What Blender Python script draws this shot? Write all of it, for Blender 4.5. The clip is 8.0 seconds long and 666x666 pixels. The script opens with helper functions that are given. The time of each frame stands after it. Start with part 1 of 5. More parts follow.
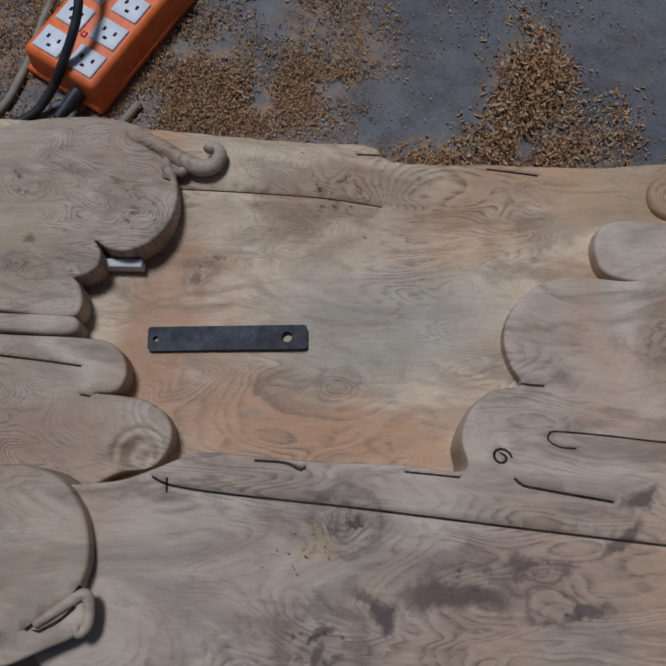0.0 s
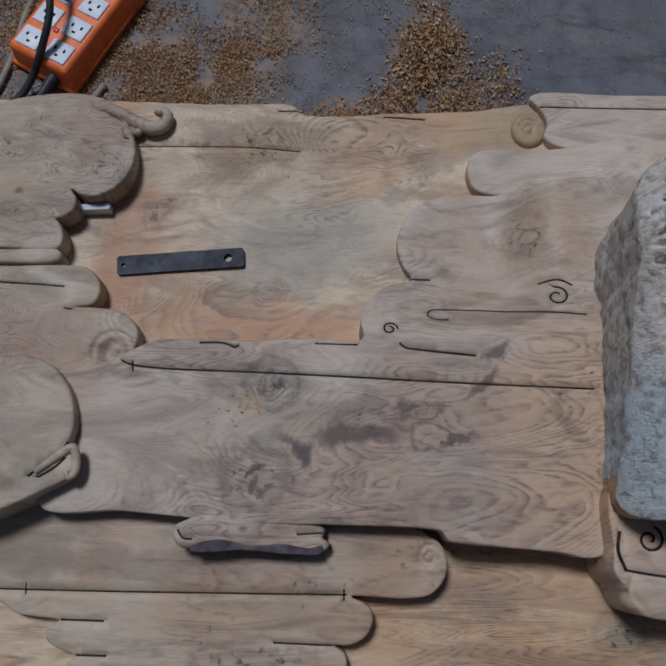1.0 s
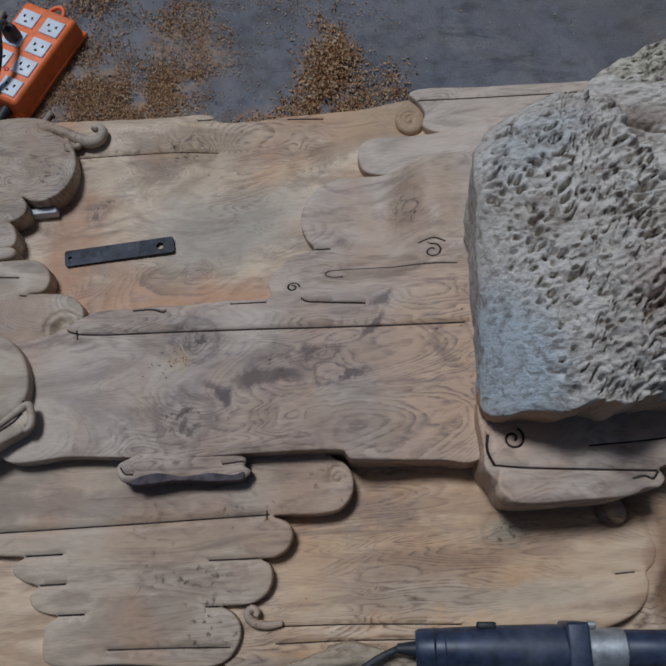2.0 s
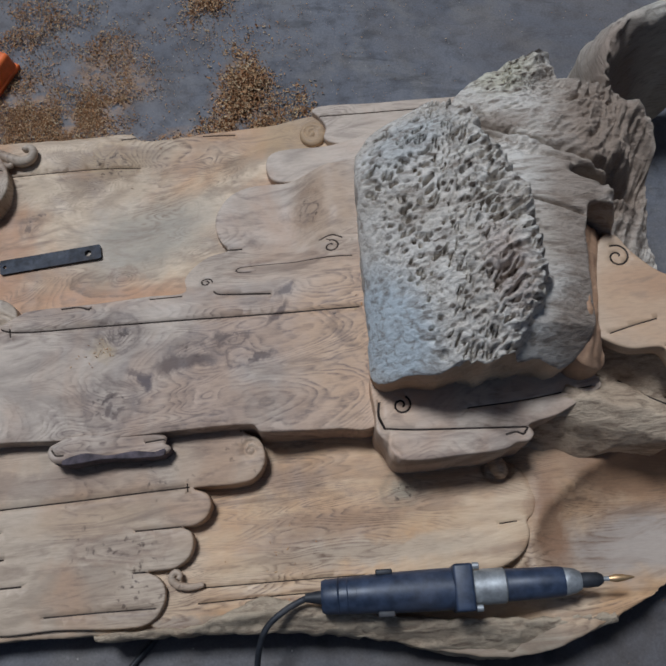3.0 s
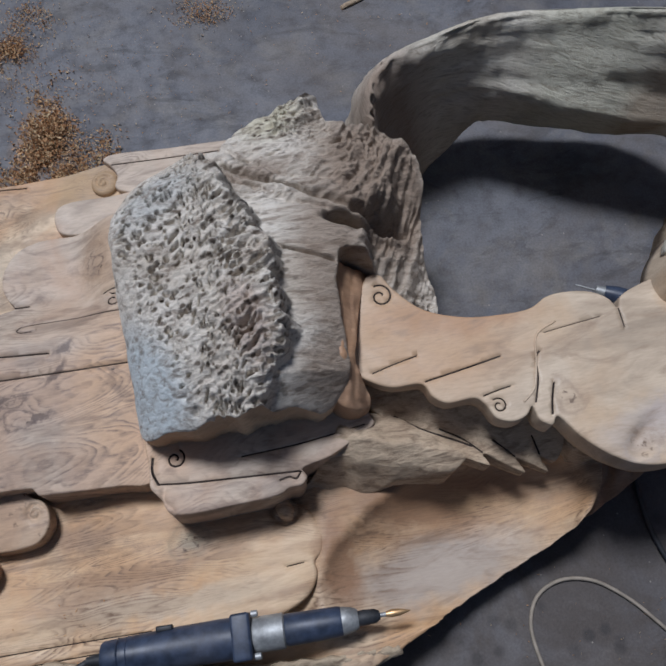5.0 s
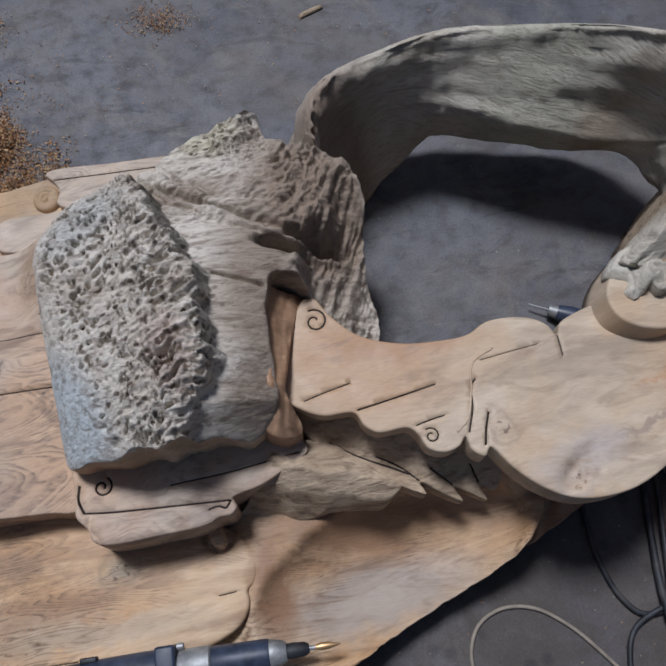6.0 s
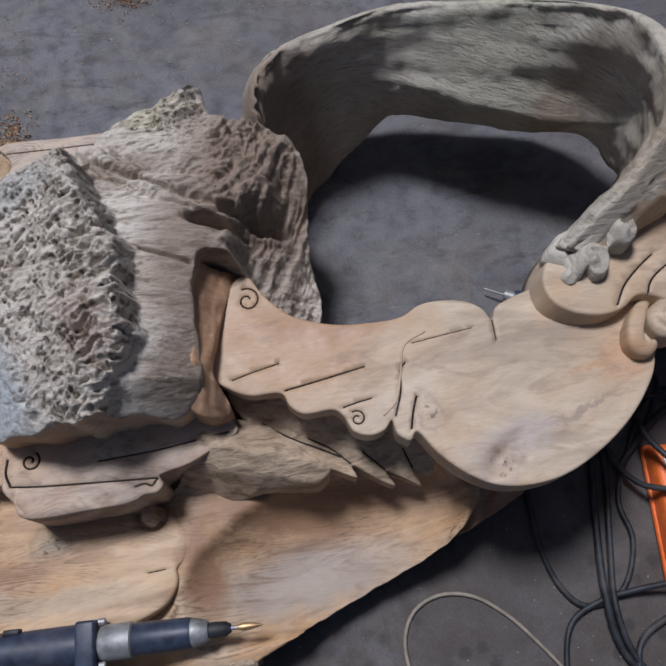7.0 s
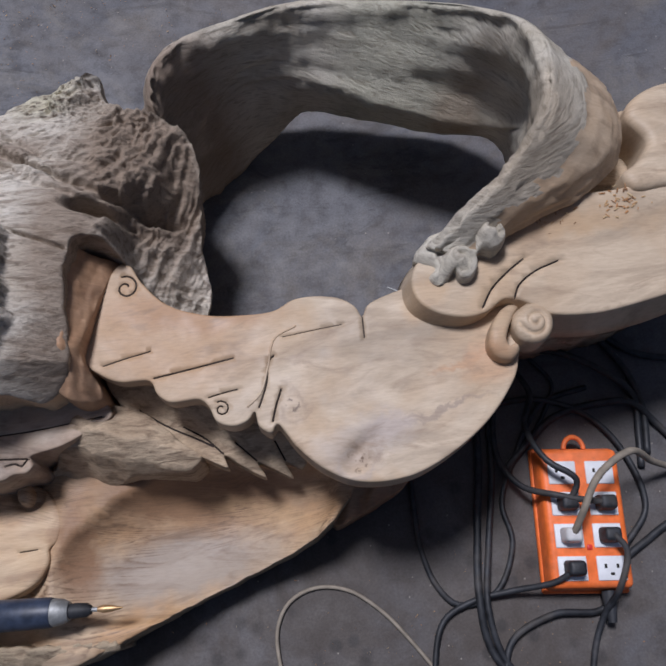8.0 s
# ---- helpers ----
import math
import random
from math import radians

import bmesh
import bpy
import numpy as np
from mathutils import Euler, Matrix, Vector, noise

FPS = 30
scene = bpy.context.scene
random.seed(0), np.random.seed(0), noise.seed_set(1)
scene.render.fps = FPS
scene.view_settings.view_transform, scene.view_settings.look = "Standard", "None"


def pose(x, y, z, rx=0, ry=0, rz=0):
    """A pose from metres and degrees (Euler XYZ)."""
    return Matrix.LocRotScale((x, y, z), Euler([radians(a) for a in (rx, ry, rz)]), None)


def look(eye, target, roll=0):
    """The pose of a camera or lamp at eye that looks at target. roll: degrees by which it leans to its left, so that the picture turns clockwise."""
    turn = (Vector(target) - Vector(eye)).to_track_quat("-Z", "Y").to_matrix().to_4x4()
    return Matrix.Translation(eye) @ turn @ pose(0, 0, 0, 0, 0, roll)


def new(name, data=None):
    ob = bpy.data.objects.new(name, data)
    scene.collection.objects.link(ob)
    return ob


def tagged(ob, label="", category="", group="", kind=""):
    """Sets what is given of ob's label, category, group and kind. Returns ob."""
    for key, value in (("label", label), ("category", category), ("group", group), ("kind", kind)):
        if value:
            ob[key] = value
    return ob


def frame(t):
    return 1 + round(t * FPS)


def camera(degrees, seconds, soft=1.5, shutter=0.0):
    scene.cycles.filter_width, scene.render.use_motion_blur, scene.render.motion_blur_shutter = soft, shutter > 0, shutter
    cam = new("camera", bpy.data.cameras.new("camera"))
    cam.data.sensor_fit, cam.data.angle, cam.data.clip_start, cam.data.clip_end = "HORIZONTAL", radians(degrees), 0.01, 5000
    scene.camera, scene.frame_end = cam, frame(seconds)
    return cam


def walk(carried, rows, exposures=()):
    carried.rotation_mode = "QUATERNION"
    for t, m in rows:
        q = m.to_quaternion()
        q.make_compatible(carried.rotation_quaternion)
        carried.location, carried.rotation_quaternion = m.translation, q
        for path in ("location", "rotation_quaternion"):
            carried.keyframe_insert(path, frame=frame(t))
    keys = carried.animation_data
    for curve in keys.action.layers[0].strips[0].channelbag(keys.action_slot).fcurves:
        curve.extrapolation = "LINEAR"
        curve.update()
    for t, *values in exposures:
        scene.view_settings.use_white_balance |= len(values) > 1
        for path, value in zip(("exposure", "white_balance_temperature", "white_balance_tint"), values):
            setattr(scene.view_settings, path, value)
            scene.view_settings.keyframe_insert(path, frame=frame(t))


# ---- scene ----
cam = camera(47.7, 8.0, 2.1)
PATH = [
    (0, (0.083, 0.047, 0.818), (0.08, 0.553, -1.117), 3.4),
    (0.5, (0.12, -0.02, 0.89), (0.112, 0.492, -1.044), 2.4),
    (1, (0.18, -0.114, 0.973), (0.161, 0.42, -0.954), -1.4),
    (1.5, (0.232, -0.194, 1.029), (0.214, 0.392, -0.883), -3.3),
    (1.7, (0.255, -0.225, 1.051), (0.234, 0.385, -0.854), -4.4),
    (2.8, (0.358, -0.359, 1.154), (0.423, 0.366, -0.709), -0.6),
    (3, (0.367, -0.374, 1.168), (0.453, 0.348, -0.695), 0.5),
    (3.5, (0.391, -0.404, 1.194), (0.525, 0.318, -0.666), 2.2),
    (4, (0.442, -0.417, 1.215), (0.63, 0.299, -0.643), 4.2),
    (4.5, (0.521, -0.397, 1.216), (0.749, 0.311, -0.64), 6.7),
    (5, (0.621, -0.355, 1.204), (0.835, 0.354, -0.654), 5.8),
    (5.2, (0.651, -0.343, 1.206), (0.863, 0.365, -0.653), 5.7),
    (6.3, (0.744, -0.325, 1.195), (0.946, 0.361, -0.672), 6.0),
    (6.5, (0.763, -0.326, 1.188), (0.941, 0.355, -0.684), 4.5),
    (7, (0.842, -0.348, 1.19), (0.983, 0.321, -0.689), 2.8),
    (7.5, (0.935, -0.374, 1.203), (1.07, 0.293, -0.678), 3.4),
    (8, (1.015, -0.38, 1.203), (1.141, 0.282, -0.68), 4.2),
]
EXPOSURES = [(0.0, -0.46, 5600, 11), (1.5, -0.5, 5450, 10), (2.8, -0.17, 5550, 9), (4.5, 0.13, 5700, 11), (6.3, 0.12, 5850, 14), (8.0, 0.17, 5950, 17)]
walk(cam, [(t, look(eye, target, roll)) for t, eye, target, roll in PATH], EXPOSURES)

# ---- world, light, exposure ----
world = bpy.data.worlds.new("sky")
scene.world = world
world.use_nodes = True
wn = world.node_tree
sky = wn.nodes.new("ShaderNodeTexSky")
sky.sky_type, sky.sun_disc = "NISHITA", False
sky.sun_elevation, sky.sun_rotation = radians(66.7), radians(-31)
sky.air_density, sky.dust_density = 1.0, 3.0
wn.nodes["Background"].inputs[1].default_value = 0.025
wn.links.new(sky.outputs[0], wn.nodes["Background"].inputs[0])
sun = new("sun", bpy.data.lights.new("sun", "SUN"))
sun.data.energy, sun.data.angle, sun.data.color = 2.5, radians(12), (1.0, 0.985, 0.965)
sun.matrix_world = look((-1.1, 1.8, 4.9), (0, 0, 0))


# ---- materials ----
def material(name):
    m = bpy.data.materials.new(name)
    m.use_nodes = True
    return m, m.node_tree, m.node_tree.nodes["Principled BSDF"]


def node(nt, kind, **sets):
    n = nt.nodes.new("ShaderNode" + kind)
    for k, v in sets.items():
        if k in n.inputs:
            n.inputs[k].default_value = v
        elif k == "operation":
            n.operation = v
        elif k == "blend_type":
            n.blend_type = v
    return n


def math_node(nt, op, a, b=None, clamp=False):
    n = nt.nodes.new("ShaderNodeMath")
    n.operation, n.use_clamp = op, clamp
    for i, v in enumerate((a, b)):
        if v is None:
            continue
        if isinstance(v, (int, float)):
            n.inputs[i].default_value = v
        else:
            nt.links.new(v, n.inputs[i])
    return n.outputs[0]


def noise_tex(nt, vec, scale, detail=4.0, rough=0.55, distort=0.0):
    n = node(nt, "TexNoise", Scale=scale, Detail=detail, Roughness=rough, Distortion=distort)
    nt.links.new(vec, n.inputs["Vector"])
    return n.outputs["Fac"]


def ramp(nt, fac, stops):
    r = nt.nodes.new("ShaderNodeValToRGB")
    el = r.color_ramp.elements
    while len(el) < len(stops):
        el.new(0.5)
    for e, (p, c) in zip(el, stops):
        e.position, e.color = p, (*c, 1) if len(c) == 3 else (c[0], c[0], c[0], 1)
    nt.links.new(fac, r.inputs[0])
    return r.outputs[0]


def mix(nt, fac, a, b, blend="MIX"):
    n = nt.nodes.new("ShaderNodeMixRGB")
    n.blend_type = blend
    for i, v in enumerate((fac, a, b)):
        if isinstance(v, (int, float)):
            n.inputs[i].default_value = v
        elif isinstance(v, tuple):
            n.inputs[i].default_value = (*v, 1)
        else:
            nt.links.new(v, n.inputs[i])
    return n.outputs[0]


def position(nt, scale=(1, 1, 1), turn=0.0):
    g = nt.nodes.new("ShaderNodeNewGeometry")
    mp = nt.nodes.new("ShaderNodeMapping")
    mp.inputs["Scale"].default_value = scale
    mp.inputs["Rotation"].default_value = (0, 0, turn)
    nt.links.new(g.outputs["Position"], mp.inputs["Vector"])
    return mp.outputs[0]


def bump(nt, bsdf, height, strength, distance):
    b = node(nt, "Bump", Strength=strength, Distance=distance)
    nt.links.new(height, b.inputs["Height"])
    nt.links.new(b.outputs[0], bsdf.inputs["Normal"])


def patches(nt, warped, col, zones):
    """Colour patches, mostly the wood's own, some painted shade: (x, y, rx, ry, turn, colour, strength, ring)."""
    for x, y, rx, ry, turn, colour, strength, ring in zones:
        mp = nt.nodes.new("ShaderNodeMapping")
        mp.vector_type = "TEXTURE"
        mp.inputs["Location"].default_value = (x, y, 0)
        mp.inputs["Rotation"].default_value = (0, 0, radians(turn))
        mp.inputs["Scale"].default_value = (rx, ry, 1000.0)
        nt.links.new(warped, mp.inputs["Vector"])
        ln = nt.nodes.new("ShaderNodeVectorMath")
        ln.operation = "LENGTH"
        nt.links.new(mp.outputs[0], ln.inputs[0])
        half = math_node(nt, "MULTIPLY", ln.outputs["Value"], 0.5)
        if ring:
            fac = ramp(nt, half, [(0.1, (strength * 0.3,)), (0.3, (strength * 0.1,)), (0.47, (strength * 0.8,)), (0.55, (strength * 0.25,)), (0.72, (0.0,))])
        else:
            fac = ramp(nt, half, [(0.26, (strength,)), (0.58, (0.0,))])
        col = mix(nt, fac, col, colour)
    return col


def wood(name, light, mid, dark, warm, turn=0.0, rings=200.0, warp=0.1, zones=(), rough=0.6, figure=0.5, worm=0.0, stretch=(0.8, 2.4)):
    """Planed wood: growth lines that wander like contours, warm stains, patches and fine pore marks."""
    m, nt, bsdf = material(name)
    flat = position(nt, (1, 1, 0.4))
    run = position(nt, (*stretch, 0.6), turn)
    sep = nt.nodes.new("ShaderNodeSeparateXYZ")
    nt.links.new(run, sep.inputs[0])
    swell = noise_tex(nt, run, 4.5, 2.5, 0.5, 0.7)
    ripple = noise_tex(nt, flat, 30.0, 3.0, 0.6)
    field = math_node(nt, "ADD", math_node(nt, "MULTIPLY", sep.outputs[1], 0.14), math_node(nt, "MULTIPLY", swell, warp * 3.2))
    field = math_node(nt, "ADD", field, math_node(nt, "MULTIPLY", ripple, 0.007))
    heart = None
    for x, y, rx, ry, spin, colour, strength, ring in zones:
        if ring:
            mp = nt.nodes.new("ShaderNodeMapping")
            mp.vector_type = "TEXTURE"
            mp.inputs["Location"].default_value = (x, y, 0)
            mp.inputs["Scale"].default_value = (rx, ry, 1000.0)
            nt.links.new(position(nt), mp.inputs["Vector"])
            ln = nt.nodes.new("ShaderNodeVectorMath")
            ln.operation = "DOT_PRODUCT"
            nt.links.new(mp.outputs[0], ln.inputs[0])
            nt.links.new(mp.outputs[0], ln.inputs[1])
            g = math_node(nt, "POWER", 2.718, math_node(nt, "MULTIPLY", ln.outputs["Value"], -0.8))
            field = math_node(nt, "ADD", field, math_node(nt, "MULTIPLY", g, 0.032))
            heart = g if heart is None else math_node(nt, "MAXIMUM", heart, g)
    saw = math_node(nt, "FRACT", math_node(nt, "MULTIPLY", field, rings))
    lines = ramp(nt, saw, [(0.0, (0.05,)), (0.4, (0.2,)), (0.82, (1.0,)), (1.0, (0.05,))])
    feather = ramp(nt, noise_tex(nt, position(nt, (60, 200, 120), turn), 1.0, 3.0, 0.65), [(0.36, (0.15,)), (0.6, (1.0,))])
    lines = math_node(nt, "MULTIPLY", lines, feather)
    slow = math_node(nt, "FRACT", math_node(nt, "MULTIPLY", field, rings * 0.21))
    wide = ramp(nt, slow, [(0.0, (0.0,)), (0.5, (0.6,)), (0.85, (1.0,)), (1.0, (0.0,))])
    warpv = node(nt, "TexNoise", Scale=22.0, Detail=5.0, Roughness=0.65)
    nt.links.new(position(nt), warpv.inputs["Vector"])
    off = nt.nodes.new("ShaderNodeVectorMath")
    off.operation = "MULTIPLY_ADD"
    nt.links.new(warpv.outputs["Color"], off.inputs[0])
    off.inputs[1].default_value = (0.055, 0.055, 0.0)
    add = nt.nodes.new("ShaderNodeVectorMath")
    add.operation = "SUBTRACT"
    nt.links.new(position(nt), add.inputs[0])
    add.inputs[1].default_value = (0.0275, 0.0275, 0.0)
    nt.links.new(add.outputs[0], off.inputs[2])
    broad = noise_tex(nt, run, 6.0, 5.0, 0.6, 0.8)
    col = ramp(nt, broad, [(0.3, tuple(v * 0.78 for v in mid)), (0.43, mid), (0.53, tuple(v * 1.14 for v in light)), (0.7, tuple(v * 0.9 for v in mid))])
    stain = noise_tex(nt, flat, 6.5, 4.0, 0.55, 0.5)
    col = mix(nt, ramp(nt, stain, [(0.46, (0.0,)), (0.64, (0.85,))]), col, warm)
    col = patches(nt, off.outputs[0], col, zones)
    where = ramp(nt, noise_tex(nt, flat, 7.5, 3.0, 0.5), [(0.42, (0.06,)), (0.62, (1.0,))])
    if heart is not None:
        where = math_node(nt, "MAXIMUM", where, math_node(nt, "MULTIPLY", heart, 1.2), True)
    col = mix(nt, math_node(nt, "MULTIPLY", math_node(nt, "MULTIPLY", lines, where), min(1.0, figure * 1.35)), col, dark)
    col = mix(nt, math_node(nt, "MULTIPLY", math_node(nt, "MULTIPLY", wide, where), figure * 0.3), col, dark)
    blot = noise_tex(nt, run, 10.0, 5.0, 0.62, 1.4)
    col = mix(nt, ramp(nt, blot, [(0.54, (0.0,)), (0.7, (0.6,))]), col, dark)
    if heart is not None:
        v = node(nt, "TexVoronoi", Scale=95.0)
        nt.links.new(off.outputs[0], v.inputs["Vector"])
        spots = math_node(nt, "MULTIPLY", ramp(nt, v.outputs["Distance"], [(0.16, (0.9,)), (0.38, (0.0,))]), ramp(nt, math_node(nt, "MULTIPLY", heart, noise_tex(nt, flat, 45.0, 2.0)), [(0.3, (0.0,)), (0.45, (1.0,))]))
        col = mix(nt, spots, col, (dark[0] * 0.5, dark[1] * 0.47, dark[2] * 0.46))
    pore = noise_tex(nt, position(nt, (70, 420, 300), turn), 1.0, 2.0, 0.6)
    col = mix(nt, 0.1, col, ramp(nt, pore, [(0.3, (0.25,)), (0.6, (0.8,))]), "OVERLAY")
    if worm:
        v = node(nt, "TexVoronoi", Scale=85.0)
        nt.links.new(off.outputs[0], v.inputs["Vector"])
        holes = math_node(nt, "MULTIPLY", ramp(nt, v.outputs["Distance"], [(0.1, (1.0,)), (0.3, (0.0,))]), ramp(nt, noise_tex(nt, flat, 9.0), [(0.56, (0.0,)), (0.66, (worm,))]))
        col = mix(nt, holes, col, (dark[0] * 0.45, dark[1] * 0.42, dark[2] * 0.4))
    nt.links.new(col, bsdf.inputs["Base Color"])
    nt.links.new(ramp(nt, ripple, [(0.3, (rough + 0.1,)), (0.7, (rough - 0.1,))]), bsdf.inputs["Roughness"])
    bsdf.inputs["Specular IOR Level"].default_value = 0.4
    h = math_node(nt, "ADD", math_node(nt, "MULTIPLY", lines, -0.2), math_node(nt, "ADD", math_node(nt, "MULTIPLY", noise_tex(nt, flat, 46.0, 3.0), 1.3), math_node(nt, "MULTIPLY", pore, 0.12)))
    bump(nt, bsdf, h, 0.3, 0.0014)
    return m


def weathered(name, light, mid, dark, stretch=(2.0, 2.0, 9.0), turn=0.0, zones=(), pits=0.0, cracks=0.7, pit_shade=()):
    """Raw grey root wood, fibrous, with dark cracks."""
    m, nt, bsdf = material(name)
    run = position(nt, stretch, turn)
    flat = position(nt)
    fibre = noise_tex(nt, run, 16.0, 8.0, 0.68, 0.5)
    big = noise_tex(nt, flat, 7.0, 4.0, 0.55, 0.4)
    col = ramp(nt, big, [(0.3, mid), (0.5, light), (0.68, mid)])
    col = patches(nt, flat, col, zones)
    col = mix(nt, ramp(nt, fibre, [(0.36, (cracks,)), (0.52, (0.0,))]), col, dark)
    # Dark specks that put the shade of pits into the colour, apart from the relief.
    if pit_shade:
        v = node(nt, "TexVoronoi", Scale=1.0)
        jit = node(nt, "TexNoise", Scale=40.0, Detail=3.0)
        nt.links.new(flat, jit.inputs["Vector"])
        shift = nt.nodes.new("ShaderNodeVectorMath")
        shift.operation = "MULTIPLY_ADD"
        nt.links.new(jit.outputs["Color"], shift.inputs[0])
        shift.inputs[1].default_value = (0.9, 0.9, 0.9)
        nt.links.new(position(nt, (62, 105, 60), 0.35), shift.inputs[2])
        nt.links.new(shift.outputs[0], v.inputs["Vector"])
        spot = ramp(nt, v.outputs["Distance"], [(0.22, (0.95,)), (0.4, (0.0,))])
        gate = patches(nt, flat, (0, 0, 0), [(x, y, rx, ry, a, (1, 1, 1), 1.0, 0) for x, y, rx, ry, a in pit_shade])
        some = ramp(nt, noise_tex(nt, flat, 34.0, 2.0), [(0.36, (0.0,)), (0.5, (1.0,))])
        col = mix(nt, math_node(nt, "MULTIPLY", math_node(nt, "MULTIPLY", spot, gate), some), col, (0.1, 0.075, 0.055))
    fine = noise_tex(nt, run, 90.0, 3.0, 0.7)
    col = mix(nt, 0.25, col, ramp(nt, fine, [(0.3, (0.2,)), (0.7, (0.8,))]), "OVERLAY")
    nt.links.new(col, bsdf.inputs["Base Color"])
    bsdf.inputs["Roughness"].default_value = 0.8
    bsdf.inputs["Specular IOR Level"].default_value = 0.25
    cells = node(nt, "TexVoronoi", Scale=120.0)
    nt.links.new(run, cells.inputs["Vector"])
    h = math_node(nt, "ADD", fibre, math_node(nt, "MULTIPLY", fine, 0.35))
    bump(nt, bsdf, math_node(nt, "ADD", h, math_node(nt, "MULTIPLY", cells.outputs["Distance"], pits)), 0.75, 0.005)
    return m


def plain(name, colour, rough=0.5, metal=0.0, grain=60.0, vary=0.25, rise=0.0004, spec=0.5, dust=0.22):
    """Small manufactured surfaces: a base colour with wear and dust."""
    m, nt, bsdf = material(name)
    g = nt.nodes.new("ShaderNodeTexCoord")
    n1 = noise_tex(nt, g.outputs["Object"], grain, 5.0, 0.6)
    n2 = noise_tex(nt, g.outputs["Object"], grain * 0.2, 3.0)
    low = tuple(c * (1 - vary) for c in colour)
    high = tuple(min(1, c * (1 + vary) + 0.01) for c in colour)
    col = mix(nt, ramp(nt, n1, [(0.35, (0.0,)), (0.65, (1.0,))]), low, high)
    col = mix(nt, ramp(nt, n2, [(0.52, (0.0,)), (0.75, (dust,))]), col, (0.3, 0.25, 0.2))
    nt.links.new(col, bsdf.inputs["Base Color"])
    bsdf.inputs["Metallic"].default_value = metal
    bsdf.inputs["Specular IOR Level"].default_value = spec
    nt.links.new(ramp(nt, n2, [(0.3, (rough,)), (0.7, (min(1, rough + 0.2),))]), bsdf.inputs["Roughness"])
    bump(nt, bsdf, n1, 0.3, rise)
    return m


DARKB = (0.10, 0.066, 0.055)
TAN = wood("carved_tan_wood", (0.58, 0.447, 0.304), (0.429, 0.319, 0.215), (0.19, 0.125, 0.08), (0.522, 0.313, 0.174), 0.05, 150, 0.11,
           zones=((0.13, 0.255, 0.14, 0.075, 10, (0.36, 0.325, 0.26), 0.75, 0), (0.05, 0.145, 0.2, 0.04, -2, (0.50, 0.27, 0.14), 0.75, 0), (-0.1, 0.24, 0.05, 0.12, 0, (0.44, 0.22, 0.11), 0.7, 0),
                  (0.085, 0.4, 0.055, 0.035, 0, (0.46, 0.33, 0.18), 0.6, 0), (0.085, 0.395, 0.05, 0.03, 0, (0.25, 0.15, 0.08), 0.5, 1), (-0.062, 0.302, 0.02, 0.018, 30, DARKB, 0.45, 1), (-0.064, 0.298, 0.008, 0.007, 30, DARKB, 0.7, 0), (-0.05, 0.325, 0.006, 0.003, 0, DARKB, 0.7, 0),
                  (0.09, 0.19, 0.02, 0.012, 0, (0.22, 0.13, 0.09), 0.6, 1), (0.4, 0.41, 0.1, 0.04, 0, (0.45, 0.3, 0.16), 0.7, 0)), figure=0.95)
LOBE = wood("grey_tan_wood", (0.456, 0.371, 0.276), (0.371, 0.297, 0.217), (0.16, 0.11, 0.08), (0.424, 0.302, 0.201), -0.1, 140, 0.13,
            zones=((-0.25, 0.33, 0.06, 0.1, 0, (0.42, 0.3, 0.18), 0.6, 0), (-0.235, 0.315, 0.012, 0.006, 0, DARKB, 0.8, 0), (-0.235, 0.285, 0.03, 0.014, -20, DARKB, 0.5, 1), (-0.25, 0.375, 0.03, 0.02, 10, DARKB, 0.4, 1), (-0.13, 0.34, 0.03, 0.025, 0, DARKB, 0.15, 1),
                   (-0.19, 0.12, 0.08, 0.05, 0, (0.36, 0.24, 0.16), 0.7, 0)), figure=0.85)
PLANK = wood("plank_wood", (0.476, 0.389, 0.304), (0.389, 0.313, 0.246), (0.15, 0.105, 0.082), (0.464, 0.319, 0.22), 0.0, 85, 0.12,
             zones=((0.44, 0.0, 0.1, 0.15, 0, (0.58, 0.38, 0.23), 0.8, 0), (0.43, 0.24, 0.06, 0.08, 0, (0.45, 0.30, 0.18), 0.6, 0), (0.102, 0.055, 0.036, 0.028, 0, DARKB, 0.7, 1), (0.1, 0.055, 0.01, 0.012, 0, (0.09, 0.06, 0.05), 0.7, 1),
                    (0.087, -0.045, 0.042, 0.034, 0, DARKB, 0.65, 1), (0.085, -0.035, 0.014, 0.006, 30, DARKB, 0.85, 0), (0.09, -0.052, 0.006, 0.009, 0, DARKB, 0.85, 0), (0.1, -0.06, 0.009, 0.005, 20, DARKB, 0.8, 0), (0.141, -0.019, 0.012, 0.013, 0, (0.07, 0.05, 0.055), 0.9, 0), (0.128, -0.007, 0.02, 0.006, -30, DARKB, 0.7, 0),
                    (0.2, -0.001, 0.06, 0.013, 0, DARKB, 0.85, 0), (0.285, -0.002, 0.022, 0.015, 0, DARKB, 0.85, 1), (0.27, 0.026, 0.026, 0.012, 20, DARKB, 0.95, 1), (0.25, 0.03, 0.012, 0.012, 20, DARKB, 0.8, 0), (0.312, -0.006, 0.018, 0.005, 10, DARKB, 0.85, 0),
                    (0.35, 0.087, 0.02, 0.008, 45, DARKB, 0.85, 0), (0.335, 0.055, 0.02, 0.008, 40, DARKB, 0.8, 0), (0.21, 0.012, 0.03, 0.02, 0, DARKB, 0.7, 1), (0.08, 0.03, 0.02, 0.02, 0, (0.45, 0.33, 0.19), 0.6, 0), (0.4, 0.24, 0.02, 0.03, 0, (0.3, 0.2, 0.13), 0.5, 1), (0.417, 0.043, 0.003, 0.003, 0, (0.06, 0.04, 0.03), 1.0, 0)), figure=0.62)
